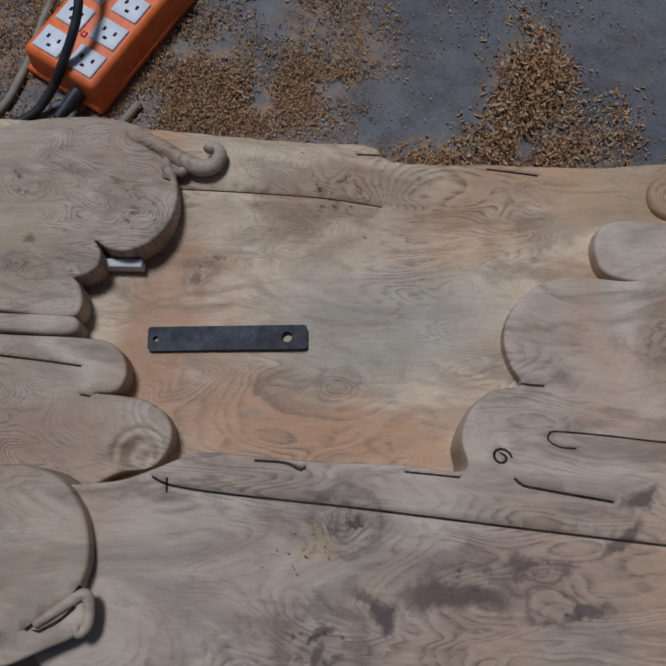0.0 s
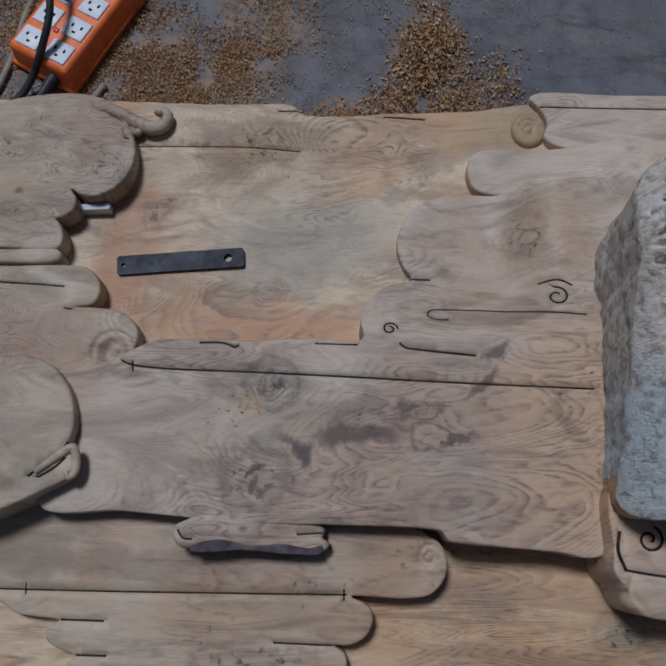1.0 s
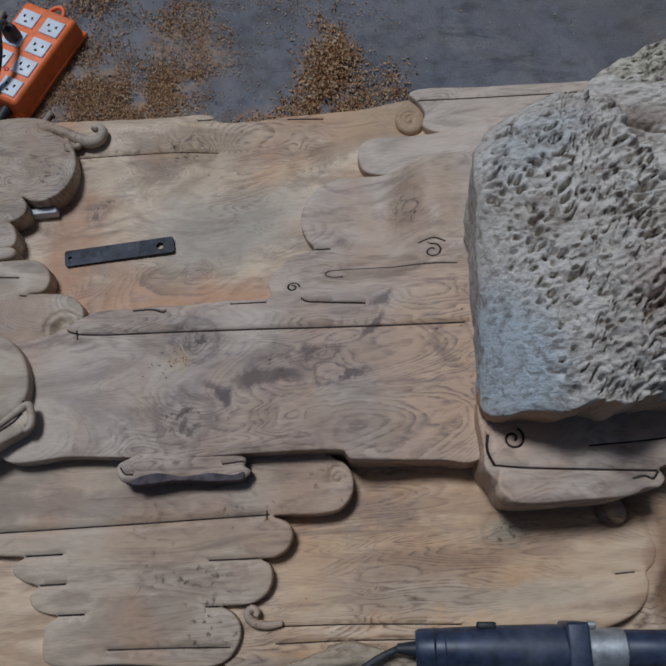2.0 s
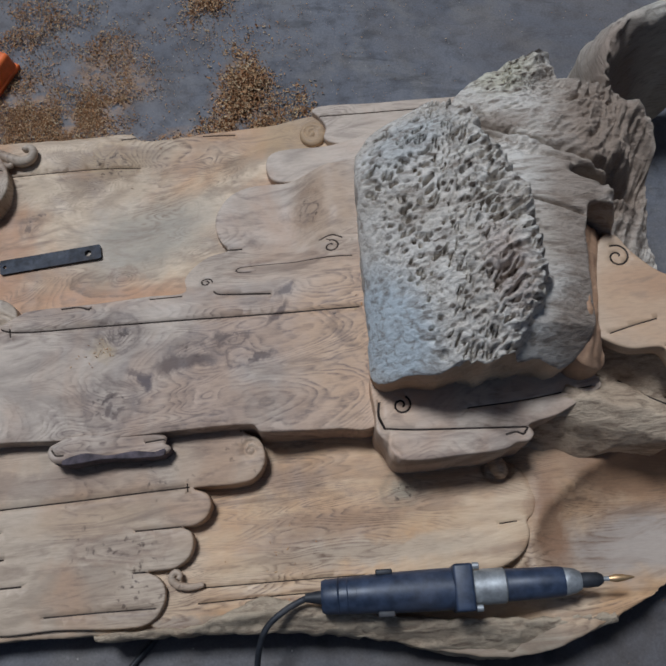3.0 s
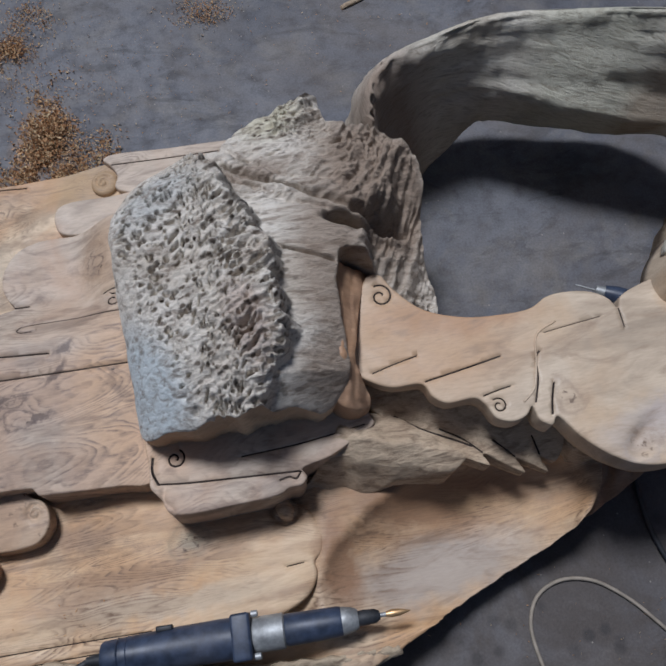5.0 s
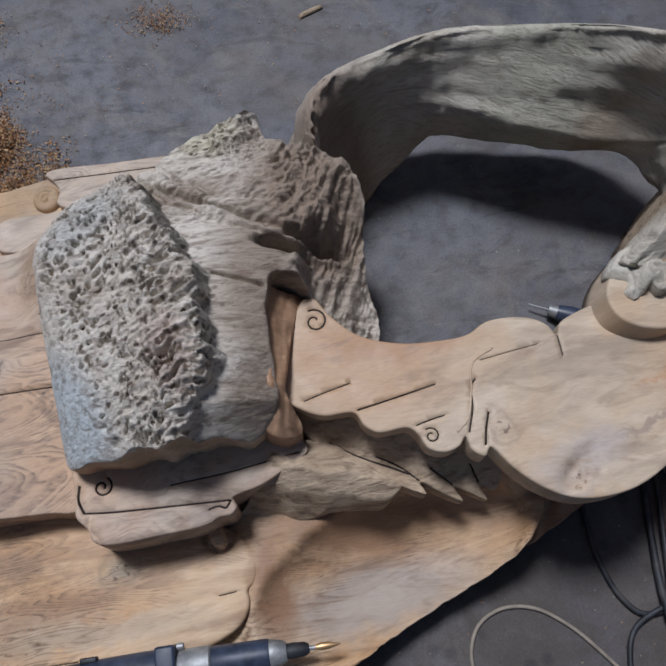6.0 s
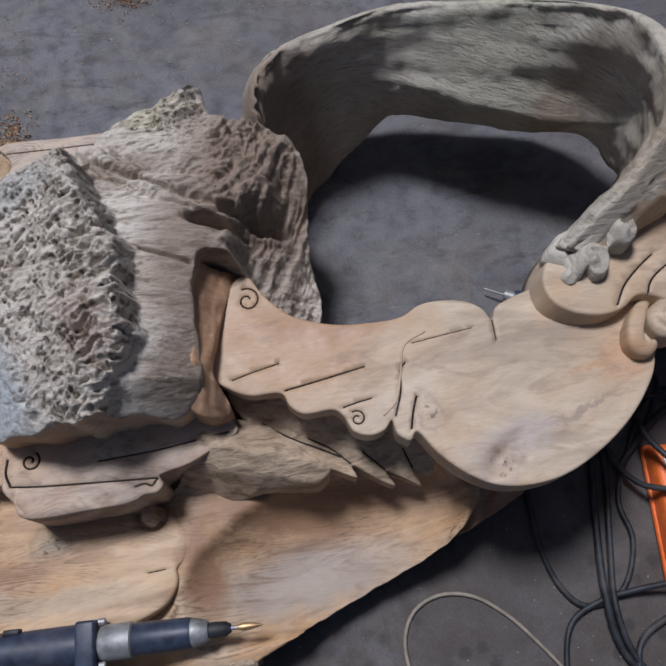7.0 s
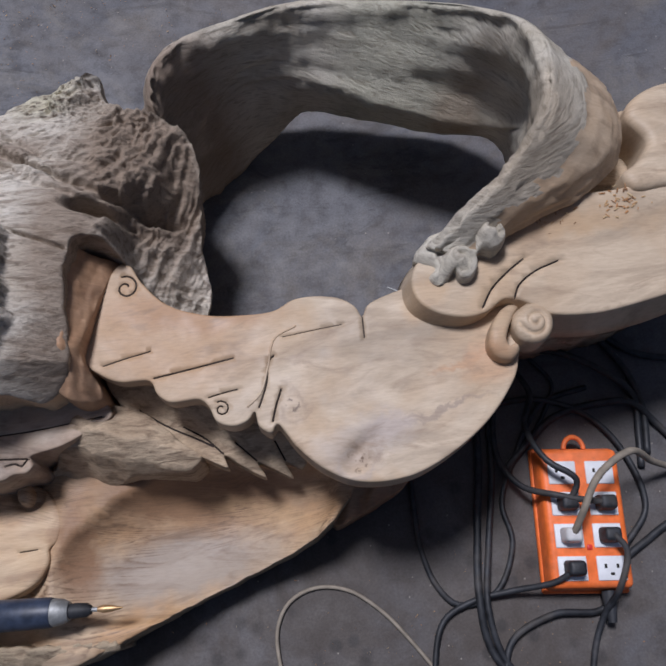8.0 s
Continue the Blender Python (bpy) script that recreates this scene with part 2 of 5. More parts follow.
FRONT = wood("front_wood", (0.466, 0.366, 0.265), (0.387, 0.297, 0.21), (0.18, 0.12, 0.085), (0.456, 0.297, 0.185), 0.03, 60, 0.1,
             zones=((0.05, -0.2, 0.1, 0.03, 0, (0.48, 0.34, 0.215), 0.7, 0), (-0.05, -0.14, 0.2, 0.02, 0, (0.27, 0.2, 0.15), 0.6, 0), (0.09, -0.24, 0.07, 0.02, 0, (0.30, 0.19, 0.125), 0.5, 1)), figure=0.5, worm=0.95, stretch=(0.5, 2.8))
TRAY = wood("hollow_tan_wood", (0.572, 0.424, 0.275), (0.451, 0.308, 0.193), (0.17, 0.105, 0.065), (0.55, 0.33, 0.165), 0.06, 60, 0.2,
            # Brown dish-wall zones: streaky wood colour, deepened to shade the hollow by colour.
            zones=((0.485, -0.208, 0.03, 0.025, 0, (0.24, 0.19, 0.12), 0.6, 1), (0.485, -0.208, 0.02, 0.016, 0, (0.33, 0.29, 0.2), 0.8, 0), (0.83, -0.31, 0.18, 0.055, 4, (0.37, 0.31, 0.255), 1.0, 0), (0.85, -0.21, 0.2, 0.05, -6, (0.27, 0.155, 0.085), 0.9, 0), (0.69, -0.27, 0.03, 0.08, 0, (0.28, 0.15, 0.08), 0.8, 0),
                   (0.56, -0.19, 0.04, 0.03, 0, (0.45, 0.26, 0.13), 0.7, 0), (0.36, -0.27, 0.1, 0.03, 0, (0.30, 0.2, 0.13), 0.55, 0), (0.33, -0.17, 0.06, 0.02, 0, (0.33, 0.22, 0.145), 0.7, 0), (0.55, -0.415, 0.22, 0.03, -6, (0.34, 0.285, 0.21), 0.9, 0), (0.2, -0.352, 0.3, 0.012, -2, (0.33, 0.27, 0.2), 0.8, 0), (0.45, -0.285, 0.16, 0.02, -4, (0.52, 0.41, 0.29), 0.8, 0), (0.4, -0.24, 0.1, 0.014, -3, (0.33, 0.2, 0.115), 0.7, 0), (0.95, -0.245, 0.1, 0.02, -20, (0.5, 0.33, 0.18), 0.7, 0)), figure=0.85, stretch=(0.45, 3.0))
PALE = wood("pale_wood", (0.509, 0.41, 0.299), (0.452, 0.357, 0.257), (0.26, 0.18, 0.12), (0.504, 0.362, 0.231), 0.15, 60, 0.08,
            zones=((0.86, -0.02, 0.14, 0.11, -15, (0.49, 0.32, 0.19), 0.9, 0), (0.9, 0.0, 0.12, 0.03, -8, (0.42, 0.25, 0.14), 0.8, 0), (1.015, -0.14, 0.02, 0.025, 0, (0.26, 0.18, 0.125), 0.55, 1), (1.09, -0.222, 0.03, 0.02, 20, (0.40, 0.33, 0.28), 0.8, 1), (1.1, -0.2, 0.07, 0.03, 10, (0.47, 0.41, 0.36), 0.6, 0),
                   (1.27, -0.12, 0.04, 0.03, 0, (0.55, 0.34, 0.2), 0.7, 0), (1.4, 0.05, 0.1, 0.02, 5, (0.50, 0.34, 0.2), 0.7, 0), (1.2, -0.172, 0.07, 0.004, 9, (0.3, 0.23, 0.18), 0.7, 0), (1.17, -0.183, 0.05, 0.003, 14, (0.32, 0.25, 0.2), 0.6, 0), (1.24, -0.115, 0.05, 0.008, 8, (0.5, 0.3, 0.17), 0.8, 0), (1.13, -0.19, 0.035, 0.016, 10, (0.44, 0.37, 0.33), 0.7, 0), (1.2, -0.03, 0.03, 0.03, 0, (0.5, 0.34, 0.2), 0.6, 0)), figure=0.16, rough=0.55)
NECK = wood("warm_neck_wood", (0.42, 0.265, 0.165), (0.33, 0.19, 0.11), (0.2, 0.115, 0.07), (0.44, 0.25, 0.13), 1.4, 150, 0.05, figure=0.5)
SKIN = wood("tan_skin_wood", (0.50, 0.385, 0.27), (0.43, 0.32, 0.22), (0.26, 0.18, 0.12), (0.50, 0.345, 0.21), 0.9, 60, 0.06, figure=0.25)
GREY = weathered("weathered_root", (0.52, 0.41, 0.29), (0.42, 0.315, 0.215), (0.15, 0.1, 0.065), (1.4, 5.0, 4.0), 0.5)
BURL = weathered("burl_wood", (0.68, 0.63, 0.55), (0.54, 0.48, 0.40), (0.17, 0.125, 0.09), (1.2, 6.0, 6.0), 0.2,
                 # Brown zones on flank and knob: wood colour, deepened for the shaded east side.
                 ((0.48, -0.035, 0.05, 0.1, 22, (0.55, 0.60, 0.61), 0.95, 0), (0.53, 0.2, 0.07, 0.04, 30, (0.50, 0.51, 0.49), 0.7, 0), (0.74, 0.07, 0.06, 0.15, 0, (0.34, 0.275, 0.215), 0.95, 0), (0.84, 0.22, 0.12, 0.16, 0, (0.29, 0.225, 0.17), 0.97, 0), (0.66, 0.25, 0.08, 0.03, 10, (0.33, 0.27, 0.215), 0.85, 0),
                  # Zone at (0.72, -0.06) mixes brown wood with the dome's painted shadow.
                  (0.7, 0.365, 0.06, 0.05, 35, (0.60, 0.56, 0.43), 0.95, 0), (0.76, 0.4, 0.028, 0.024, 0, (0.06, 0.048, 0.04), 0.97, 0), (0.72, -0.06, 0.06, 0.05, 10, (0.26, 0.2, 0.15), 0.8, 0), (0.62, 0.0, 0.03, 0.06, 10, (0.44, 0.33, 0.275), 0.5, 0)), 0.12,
                 # Where the burl gets painted specks of pit shade.
                 pit_shade=((0.59, 0.06, 0.13, 0.2, 8), (0.71, 0.35, 0.07, 0.06, 30)))
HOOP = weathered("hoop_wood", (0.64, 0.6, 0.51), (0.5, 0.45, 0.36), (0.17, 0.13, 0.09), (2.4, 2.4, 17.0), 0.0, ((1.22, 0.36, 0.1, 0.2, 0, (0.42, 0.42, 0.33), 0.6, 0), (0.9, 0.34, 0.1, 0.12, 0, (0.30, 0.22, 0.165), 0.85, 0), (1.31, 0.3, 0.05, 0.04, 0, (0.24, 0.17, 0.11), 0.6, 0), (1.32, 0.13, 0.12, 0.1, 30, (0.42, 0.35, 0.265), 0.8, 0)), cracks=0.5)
RAW = weathered("raw_edge_wood", (0.46, 0.37, 0.26), (0.37, 0.28, 0.19), (0.13, 0.085, 0.055), (2.0, 7.0, 7.0), 0.05)
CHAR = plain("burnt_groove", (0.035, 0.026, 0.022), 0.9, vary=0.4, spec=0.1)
STEEL = plain("blackened_steel", (0.018, 0.021, 0.03), 0.5, 0.2, 120, 0.5, spec=0.35, dust=0.1)
ORANGE = plain("orange_plastic", (0.85, 0.17, 0.028), 0.42, vary=0.12)
WHITE = plain("white_plastic", (0.72, 0.74, 0.78), 0.4, vary=0.06)
BLACK = plain("black_rubber", (0.018, 0.02, 0.025), 0.5, vary=0.4)
SLOT = plain("dark_slot", (0.01, 0.01, 0.01), 0.8)
BLUE = plain("navy_plastic", (0.024, 0.036, 0.066), 0.36, vary=0.35, dust=0.07)
GREYP = plain("grey_metal", (0.32, 0.33, 0.33), 0.45, 0.5, vary=0.3)
GOLD = plain("gold_burr", (0.62, 0.40, 0.20), 0.35, 0.8, vary=0.2)
TAUPE = plain("taupe_rubber", (0.25, 0.215, 0.17), 0.6, vary=0.2)
PURPLE = plain("dark_heartwood", (0.075, 0.058, 0.065), 0.75, vary=0.4, grain=90, rise=0.001)
RED = plain("red_plastic", (0.6, 0.03, 0.02), 0.3)
CHALK = plain("white_offcut", (0.62, 0.62, 0.62), 0.55, vary=0.1)


def concrete():
    m, nt, bsdf = material("grey_concrete")
    p = position(nt)
    a = noise_tex(nt, p, 3.0, 6.0, 0.6, 0.4)
    b = noise_tex(nt, p, 26.0, 6.0, 0.65)
    c = noise_tex(nt, p, 260.0, 3.0, 0.6)
    col = ramp(nt, a, [(0.32, (0.074, 0.077, 0.09)), (0.5, (0.104, 0.106, 0.12)), (0.68, (0.146, 0.147, 0.158))])
    col = mix(nt, ramp(nt, b, [(0.48, (0.0,)), (0.68, (0.55,))]), col, (0.042, 0.038, 0.038))
    dust = noise_tex(nt, p, 9.0, 6.0, 0.7, 0.6)
    col = mix(nt, ramp(nt, dust, [(0.5, (0.0,)), (0.66, (0.5,))]), col, (0.19, 0.175, 0.155))
    wear = noise_tex(nt, position(nt, (1.0, 3.0, 1.0), 0.3), 5.0, 7.0, 0.72, 1.2)
    col = mix(nt, ramp(nt, wear, [(0.36, (0.6,)), (0.46, (0.0,))]), col, (0.038, 0.036, 0.038))
    saw = [(-0.1, 0.56, 0.13, 0.1, 10), (0.0, 0.54, 0.1, 0.06, 0), (0.3, 0.57, 0.06, 0.11, -10), (0.25, 0.49, 0.2, 0.03, 0), (0.06, 0.64, 0.08, 0.1, 0), (-0.35, 0.6, 0.14, 0.14, 0)]
    grit = noise_tex(nt, p, 70.0, 4.0, 0.7)
    dusty = patches(nt, p, (0, 0, 0), [(x, y, rx, ry, a, (1, 1, 1), 0.8, 0) for x, y, rx, ry, a in saw])
    gate = math_node(nt, "MULTIPLY", math_node(nt, "MULTIPLY", dusty, ramp(nt, grit, [(0.4, (0.0,)), (0.55, (1.0,))])), ramp(nt, noise_tex(nt, p, 14.0, 4.0), [(0.36, (0.0,)), (0.55, (1.0,))]))
    dirt = noise_tex(nt, p, 2.2, 5.0, 0.7, 0.8)
    col = mix(nt, ramp(nt, dirt, [(0.42, (0.0,)), (0.62, (0.55,))]), col, (0.125, 0.105, 0.09))
    # Brown dirt on the front floor, darkened with painted shade from the carving.
    soil_and_shade = math_node(nt, "MULTIPLY", patches(nt, p, (0, 0, 0), [(1.0, -0.55, 1.0, 0.48, 0, (1, 1, 1), 1.0, 0)]), ramp(nt, noise_tex(nt, p, 7.0, 6.0, 0.7, 0.6), [(0.34, (0.25,)), (0.58, (1.0,))]))
    col = mix(nt, soil_and_shade, col, (0.066, 0.055, 0.049))
    drops = node(nt, "TexVoronoi", Scale=24.0)
    nt.links.new(p, drops.inputs["Vector"])
    col = mix(nt, math_node(nt, "MULTIPLY", ramp(nt, drops.outputs["Distance"], [(0.16, (0.7,)), (0.3, (0.0,))]), soil_and_shade), col, (0.03, 0.027, 0.027))
    sp = node(nt, "TexVoronoi", Scale=38.0)
    nt.links.new(p, sp.inputs["Vector"])
    col = mix(nt, ramp(nt, sp.outputs["Distance"], [(0.03, (0.8,)), (0.06, (0.0,))]), col, (0.34, 0.31, 0.27))
    col = mix(nt, gate, col, (0.30, 0.175, 0.085))
    col = mix(nt, 0.3, col, ramp(nt, c, [(0.3, (0.2,)), (0.7, (0.8,))]), "OVERLAY")
    nt.links.new(col, bsdf.inputs["Base Color"])
    nt.links.new(ramp(nt, b, [(0.3, (0.52,)), (0.7, (0.78,))]), bsdf.inputs["Roughness"])
    bump(nt, bsdf, math_node(nt, "ADD", b, math_node(nt, "MULTIPLY", c, 0.3)), 0.35, 0.003)
    return m


def chip_material():
    m, nt, bsdf = material("wood_shavings")
    g = nt.nodes.new("ShaderNodeNewGeometry")
    col = ramp(nt, g.outputs["Random Per Island"], [(0.0, (0.15, 0.08, 0.04)), (0.35, (0.42, 0.21, 0.085)), (0.7, (0.47, 0.30, 0.15)), (1.0, (0.52, 0.40, 0.24))])
    nt.links.new(col, bsdf.inputs["Base Color"])
    bsdf.inputs["Roughness"].default_value = 0.8
    return m


CONCRETE = concrete()
CHIP = chip_material()


# ---- modelling helpers ----
def sstep(a):
    a = min(1.0, max(0.0, a))
    return a * a * (3 - 2 * a)


def finish(name, verts, faces, mats, parent=None, label="", index=None, smooth=True):
    me = bpy.data.meshes.new(name)
    me.from_pydata([tuple(v) for v in verts], [], faces)
    for m in mats:
        me.materials.append(m)
    if index is not None:
        me.polygons.foreach_set("material_index", index)
    me.polygons.foreach_set("use_smooth", [smooth] * len(me.polygons))
    me.update()
    ob = new(name, me)
    if parent is not None:
        ob.parent = parent
    return tagged(ob, label)


def part(name, bm, mat, parent, label="", smooth=True):
    me = bpy.data.meshes.new(name)
    bmesh.ops.recalc_face_normals(bm, faces=bm.faces)
    bm.to_mesh(me)
    bm.free()
    me.materials.append(mat)
    me.polygons.foreach_set("use_smooth", [smooth] * len(me.polygons))
    ob = new(name, me)
    ob.parent = parent
    return tagged(ob, label)


def thing(name, label, category, m=None, group="", kind=""):
    ob = new(name)
    ob.empty_display_size = 0.02
    if m is not None:
        ob.matrix_basis = m
    return tagged(ob, label, category, group, kind)


def curve_through(pts, closed=False, step=0.004):
    """Points along a smooth centripetal curve through pts."""
    p = [np.array(q, float) for q in pts]
    n = len(p)
    out = []
    for i in range(n if closed else n - 1):
        b, c = p[i], p[(i + 1) % n]
        a = p[i - 1] if closed or i > 0 else 2 * b - c
        d = p[(i + 2) % n] if closed or i + 2 < n else 2 * c - b
        t1 = max(1e-5, np.linalg.norm(b - a)) ** 0.5
        t2 = t1 + max(1e-5, np.linalg.norm(c - b)) ** 0.5
        t3 = t2 + max(1e-5, np.linalg.norm(d - c)) ** 0.5
        k = max(1, int(np.linalg.norm(c - b) / step + 0.5))
        for j in range(k):
            t = t1 + (t2 - t1) * j / k
            a1 = (t1 - t) / t1 * a + t / t1 * b
            a2 = (t2 - t) / (t2 - t1) * b + (t - t1) / (t2 - t1) * c
            a3 = (t3 - t) / (t3 - t2) * c + (t - t2) / (t3 - t2) * d
            b1 = (t2 - t) / t2 * a1 + t / t2 * a2
            b2 = (t3 - t) / (t3 - t1) * a2 + (t - t1) / (t3 - t1) * a3
            out.append((t2 - t) / (t2 - t1) * b1 + (t - t1) / (t2 - t1) * b2)
    if not closed:
        out.append(p[-1])
    return np.array(out)


def spiral(cx, cy, r0, r1, a0, turns):
    """A flat curl from radius r0 in to r1; a0 in degrees, turns signed."""
    n = max(8, int(abs(turns) * 12))
    return [(cx + (r0 + (r1 - r0) * i / n) * math.cos(radians(a0) + 2 * math.pi * turns * i / n),
             cy + (r0 + (r1 - r0) * i / n) * math.sin(radians(a0) + 2 * math.pi * turns * i / n)) for i in range(n + 1)]


def far_from(pts, a, b):
    """Least distance from each of pts to the segments a-b."""
    out = np.full(len(pts), 9.0)
    ab = b - a
    L = np.maximum((ab * ab).sum(1), 1e-12)
    for k in range(0, len(pts), 2000):
        q = pts[k:k + 2000, None, :] - a[None]
        t = np.clip((q * ab[None]).sum(2) / L[None], 0, 1)
        out[k:k + 2000] = np.sqrt((((q - t[..., None] * ab[None]) ** 2).sum(2)).min(1))
    return out


def inside(pts, loop):
    x, y = pts[:, 0], pts[:, 1]
    hit = np.zeros(len(pts), bool)
    a, b = loop, np.roll(loop, -1, 0)
    for (x0, y0), (x1, y1) in zip(a, b):
        if y0 != y1:
            hit ^= ((y0 > y) != (y1 > y)) & (x < (x1 - x0) * (y - y0) / (y1 - y0) + x0)
    return hit


def plate(name, outline, top, bottom, mats, parent, label="", edge=0.004, step=0.01, grooves=(), flare=0.0, ragged=0.0, wall=3, pitted=0.0, wall_of=None):
    """A carved board: smooth outline, uneven top with a rounded edge, V-cut grooves of (points, half width, depth), and side walls."""
    from mathutils.geometry import delaunay_2d_cdt
    loop = curve_through(outline, True, 0.0045)
    if ragged:
        for i, (x, y) in enumerate(loop):
            d = noise.noise_vector((x * 45, y * 45, 3.1)) * ragged + noise.noise_vector((x * 160, y * 160, 1.1)) * ragged * 0.4
            loop[i] += (d.x, d.y)
    keep = [0]
    for i in range(1, len(loop)):
        if np.linalg.norm(loop[i] - loop[keep[-1]]) > 0.0012:
            keep.append(i)
    loop = loop[keep]
    nxt = np.roll(loop, -1, 0)
    lo, hi = loop.min(0), loop.max(0)
    gx, gy = np.meshgrid(np.arange(lo[0], hi[0], step), np.arange(lo[1], hi[1], step))
    rng = np.random.RandomState(len(outline))
    grid = np.stack([gx.ravel(), gy.ravel()], 1)
    grid += (rng.rand(*grid.shape) - 0.5) * step * 0.35
    tang = nxt - np.roll(loop, 1, 0)
    tang /= np.maximum(np.linalg.norm(tang, axis=1, keepdims=True), 1e-9)
    nrm = np.stack([-tang[:, 1], tang[:, 0]], 1)
    area = (loop[:, 0] * nxt[:, 1] - nxt[:, 0] * loop[:, 1]).sum()
    if area < 0:
        nrm = -nrm
    d = far_from(grid, loop, nxt)
    grid = grid[inside(grid, loop) & (d > edge * 1.25)]
    rings = []
    for f in (0.12, 0.45, 1.0):
        r = loop + nrm * edge * f
        r = r[inside(r, loop) & (far_from(r, loop, nxt) > edge * f * 0.9)]
        rings.append(r)
    cuts, segs = [], []
    for pts, half, depth in grooves:
        c = curve_through(pts, False, 0.004)
        cuts.append((c[:-1], c[1:], half, depth))
    pool = np.concatenate([grid] + rings)
    if cuts:
        for a, b, half, depth in cuts:
            pool = pool[far_from(pool, a, b) > half * 2.2]
    points, edges = [tuple(p) for p in loop], [(i, (i + 1) % len(loop)) for i in range(len(loop))]
    for a, b, half, depth in cuts:
        c = np.concatenate([a, b[-1:]])
        t = np.gradient(c, axis=0)
        t /= np.maximum(np.linalg.norm(t, axis=1, keepdims=True), 1e-9)
        s = np.stack([-t[:, 1], t[:, 0]], 1)
        for off in (0.0, half, -half):
            line = c + s * off
            ok = inside(line, loop) & (far_from(line, loop, nxt) > 0.0008)
            ids = []
            for p, k in zip(line, ok):
                if k:
                    points.append(tuple(p))
                    ids.append(len(points) - 1)
                else:
                    ids.append(None)
            edges += [(i, j) for i, j in zip(ids, ids[1:]) if i is not None and j is not None]
    points += [tuple(p) for p in pool]
    v2, e2, f2, vo, eo, fo = delaunay_2d_cdt([Vector(p) for p in points], edges, [list(range(len(loop)))], 1, 0.0002)
    xy = np.array([(v.x, v.y) for v in v2])
    d = far_from(xy, loop, nxt)
    z = np.array([top(x, y) for x, y in xy])
    k = np.clip(d / max(edge, 1e-6), 0, 1)
    z -= edge * (1 - np.sqrt(np.maximum(0, 1 - (1 - k) ** 2)))
    core, near = np.zeros(len(xy), bool), np.zeros(len(xy), bool)
    for a, b, half, depth in cuts:
        g = far_from(xy, a, b)
        z -= depth * np.clip(1 - g / half, 0, 1)
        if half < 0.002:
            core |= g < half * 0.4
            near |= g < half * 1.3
    verts = [(x, y, zz) for (x, y), zz in zip(xy, z)]
    faces, index = [], []
    for f in f2:
        ar = sum(xy[f[i]][0] * xy[f[(i + 1) % len(f)]][1] - xy[f[(i + 1) % len(f)]][0] * xy[f[i]][1] for i in range(len(f)))
        faces.append(tuple(f) if ar > 0 else tuple(reversed(f)))
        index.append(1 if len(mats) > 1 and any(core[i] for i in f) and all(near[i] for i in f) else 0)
    use = {}
    for f in faces:
        for a, b in zip(f, f[1:] + f[:1]):
            use[(a, b)] = use.get((a, b), 0) + 1
    rim = {a: b for (a, b) in use if (b, a) not in use}
    if rim:
        start = next(iter(rim))
        ring, at = [start], rim[start]
        while at != start and at in rim and len(ring) < 20000:
            ring.append(at)
            at = rim[at]
        mid = xy[ring].mean(0)
        prev = ring
        for w in range(1, wall + 1):
            f = w / wall
            cur = []
            for i in ring:
                x, y = xy[i]
                nv = noise.noise((x * 30, y * 30, f * 4)) * ragged
                if pitted and w < wall:
                    nv += pitted * (noise.fractal((x * 70, y * 70, z[i] * 40 + f * 14), 0.8, 2.1, 4) - 1.2 * max(0, 0.35 - noise.voronoi((x * 85, y * 85, f * 16))[0][0]))
                zz = z[i] + (bottom - z[i]) * f
                out = flare * f + nv
                dx, dy = x - mid[0], y - mid[1]
                L = math.hypot(dx, dy) + 1e-6
                verts.append((x + dx / L * out, y + dy / L * out, zz))
                cur.append(len(verts) - 1)
            n = len(ring)
            for i in range(n):
                faces.append((prev[i], cur[i], cur[(i + 1) % n], prev[(i + 1) % n]))
                index.append(wall_of(*xy[ring[i]]) if wall_of else len(mats) - 1 if len(mats) > 2 else 0)
            prev = cur
        faces.append(tuple(reversed(prev)))
        index.append(0)
    ob = finish(name, verts, faces, mats, parent, label, index)
    return ob


def tube(name, pts, radius, mat, parent=None, label="", step=0.01, sides=8, taper=None):
    """A round cord through pts."""
    c = curve_through(pts, False, step)
    n = len(c)
    verts, faces = [], []
    up = np.array((0, 0, 1.0))
    for i in range(n):
        t = c[min(i + 1, n - 1)] - c[max(i - 1, 0)]
        t /= np.linalg.norm(t) + 1e-9
        s = np.cross(t, up)
        if np.linalg.norm(s) < 1e-3:
            s = np.array((1.0, 0, 0))
        s /= np.linalg.norm(s)
        u = np.cross(s, t)
        r = radius * (taper(i / (n - 1)) if taper else 1)
        for k in range(sides):
            a = 2 * math.pi * k / sides
            verts.append(c[i] + (s * math.cos(a) + u * math.sin(a)) * r)
    for i in range(n - 1):
        for k in range(sides):
            a, b = i * sides + k, i * sides + (k + 1) % sides
            faces.append((a, b, b + sides, a + sides))
    faces += [tuple(reversed(range(sides))), tuple(range((n - 1) * sides, n * sides))]
    return finish(name, verts, faces, [mat], parent, label)


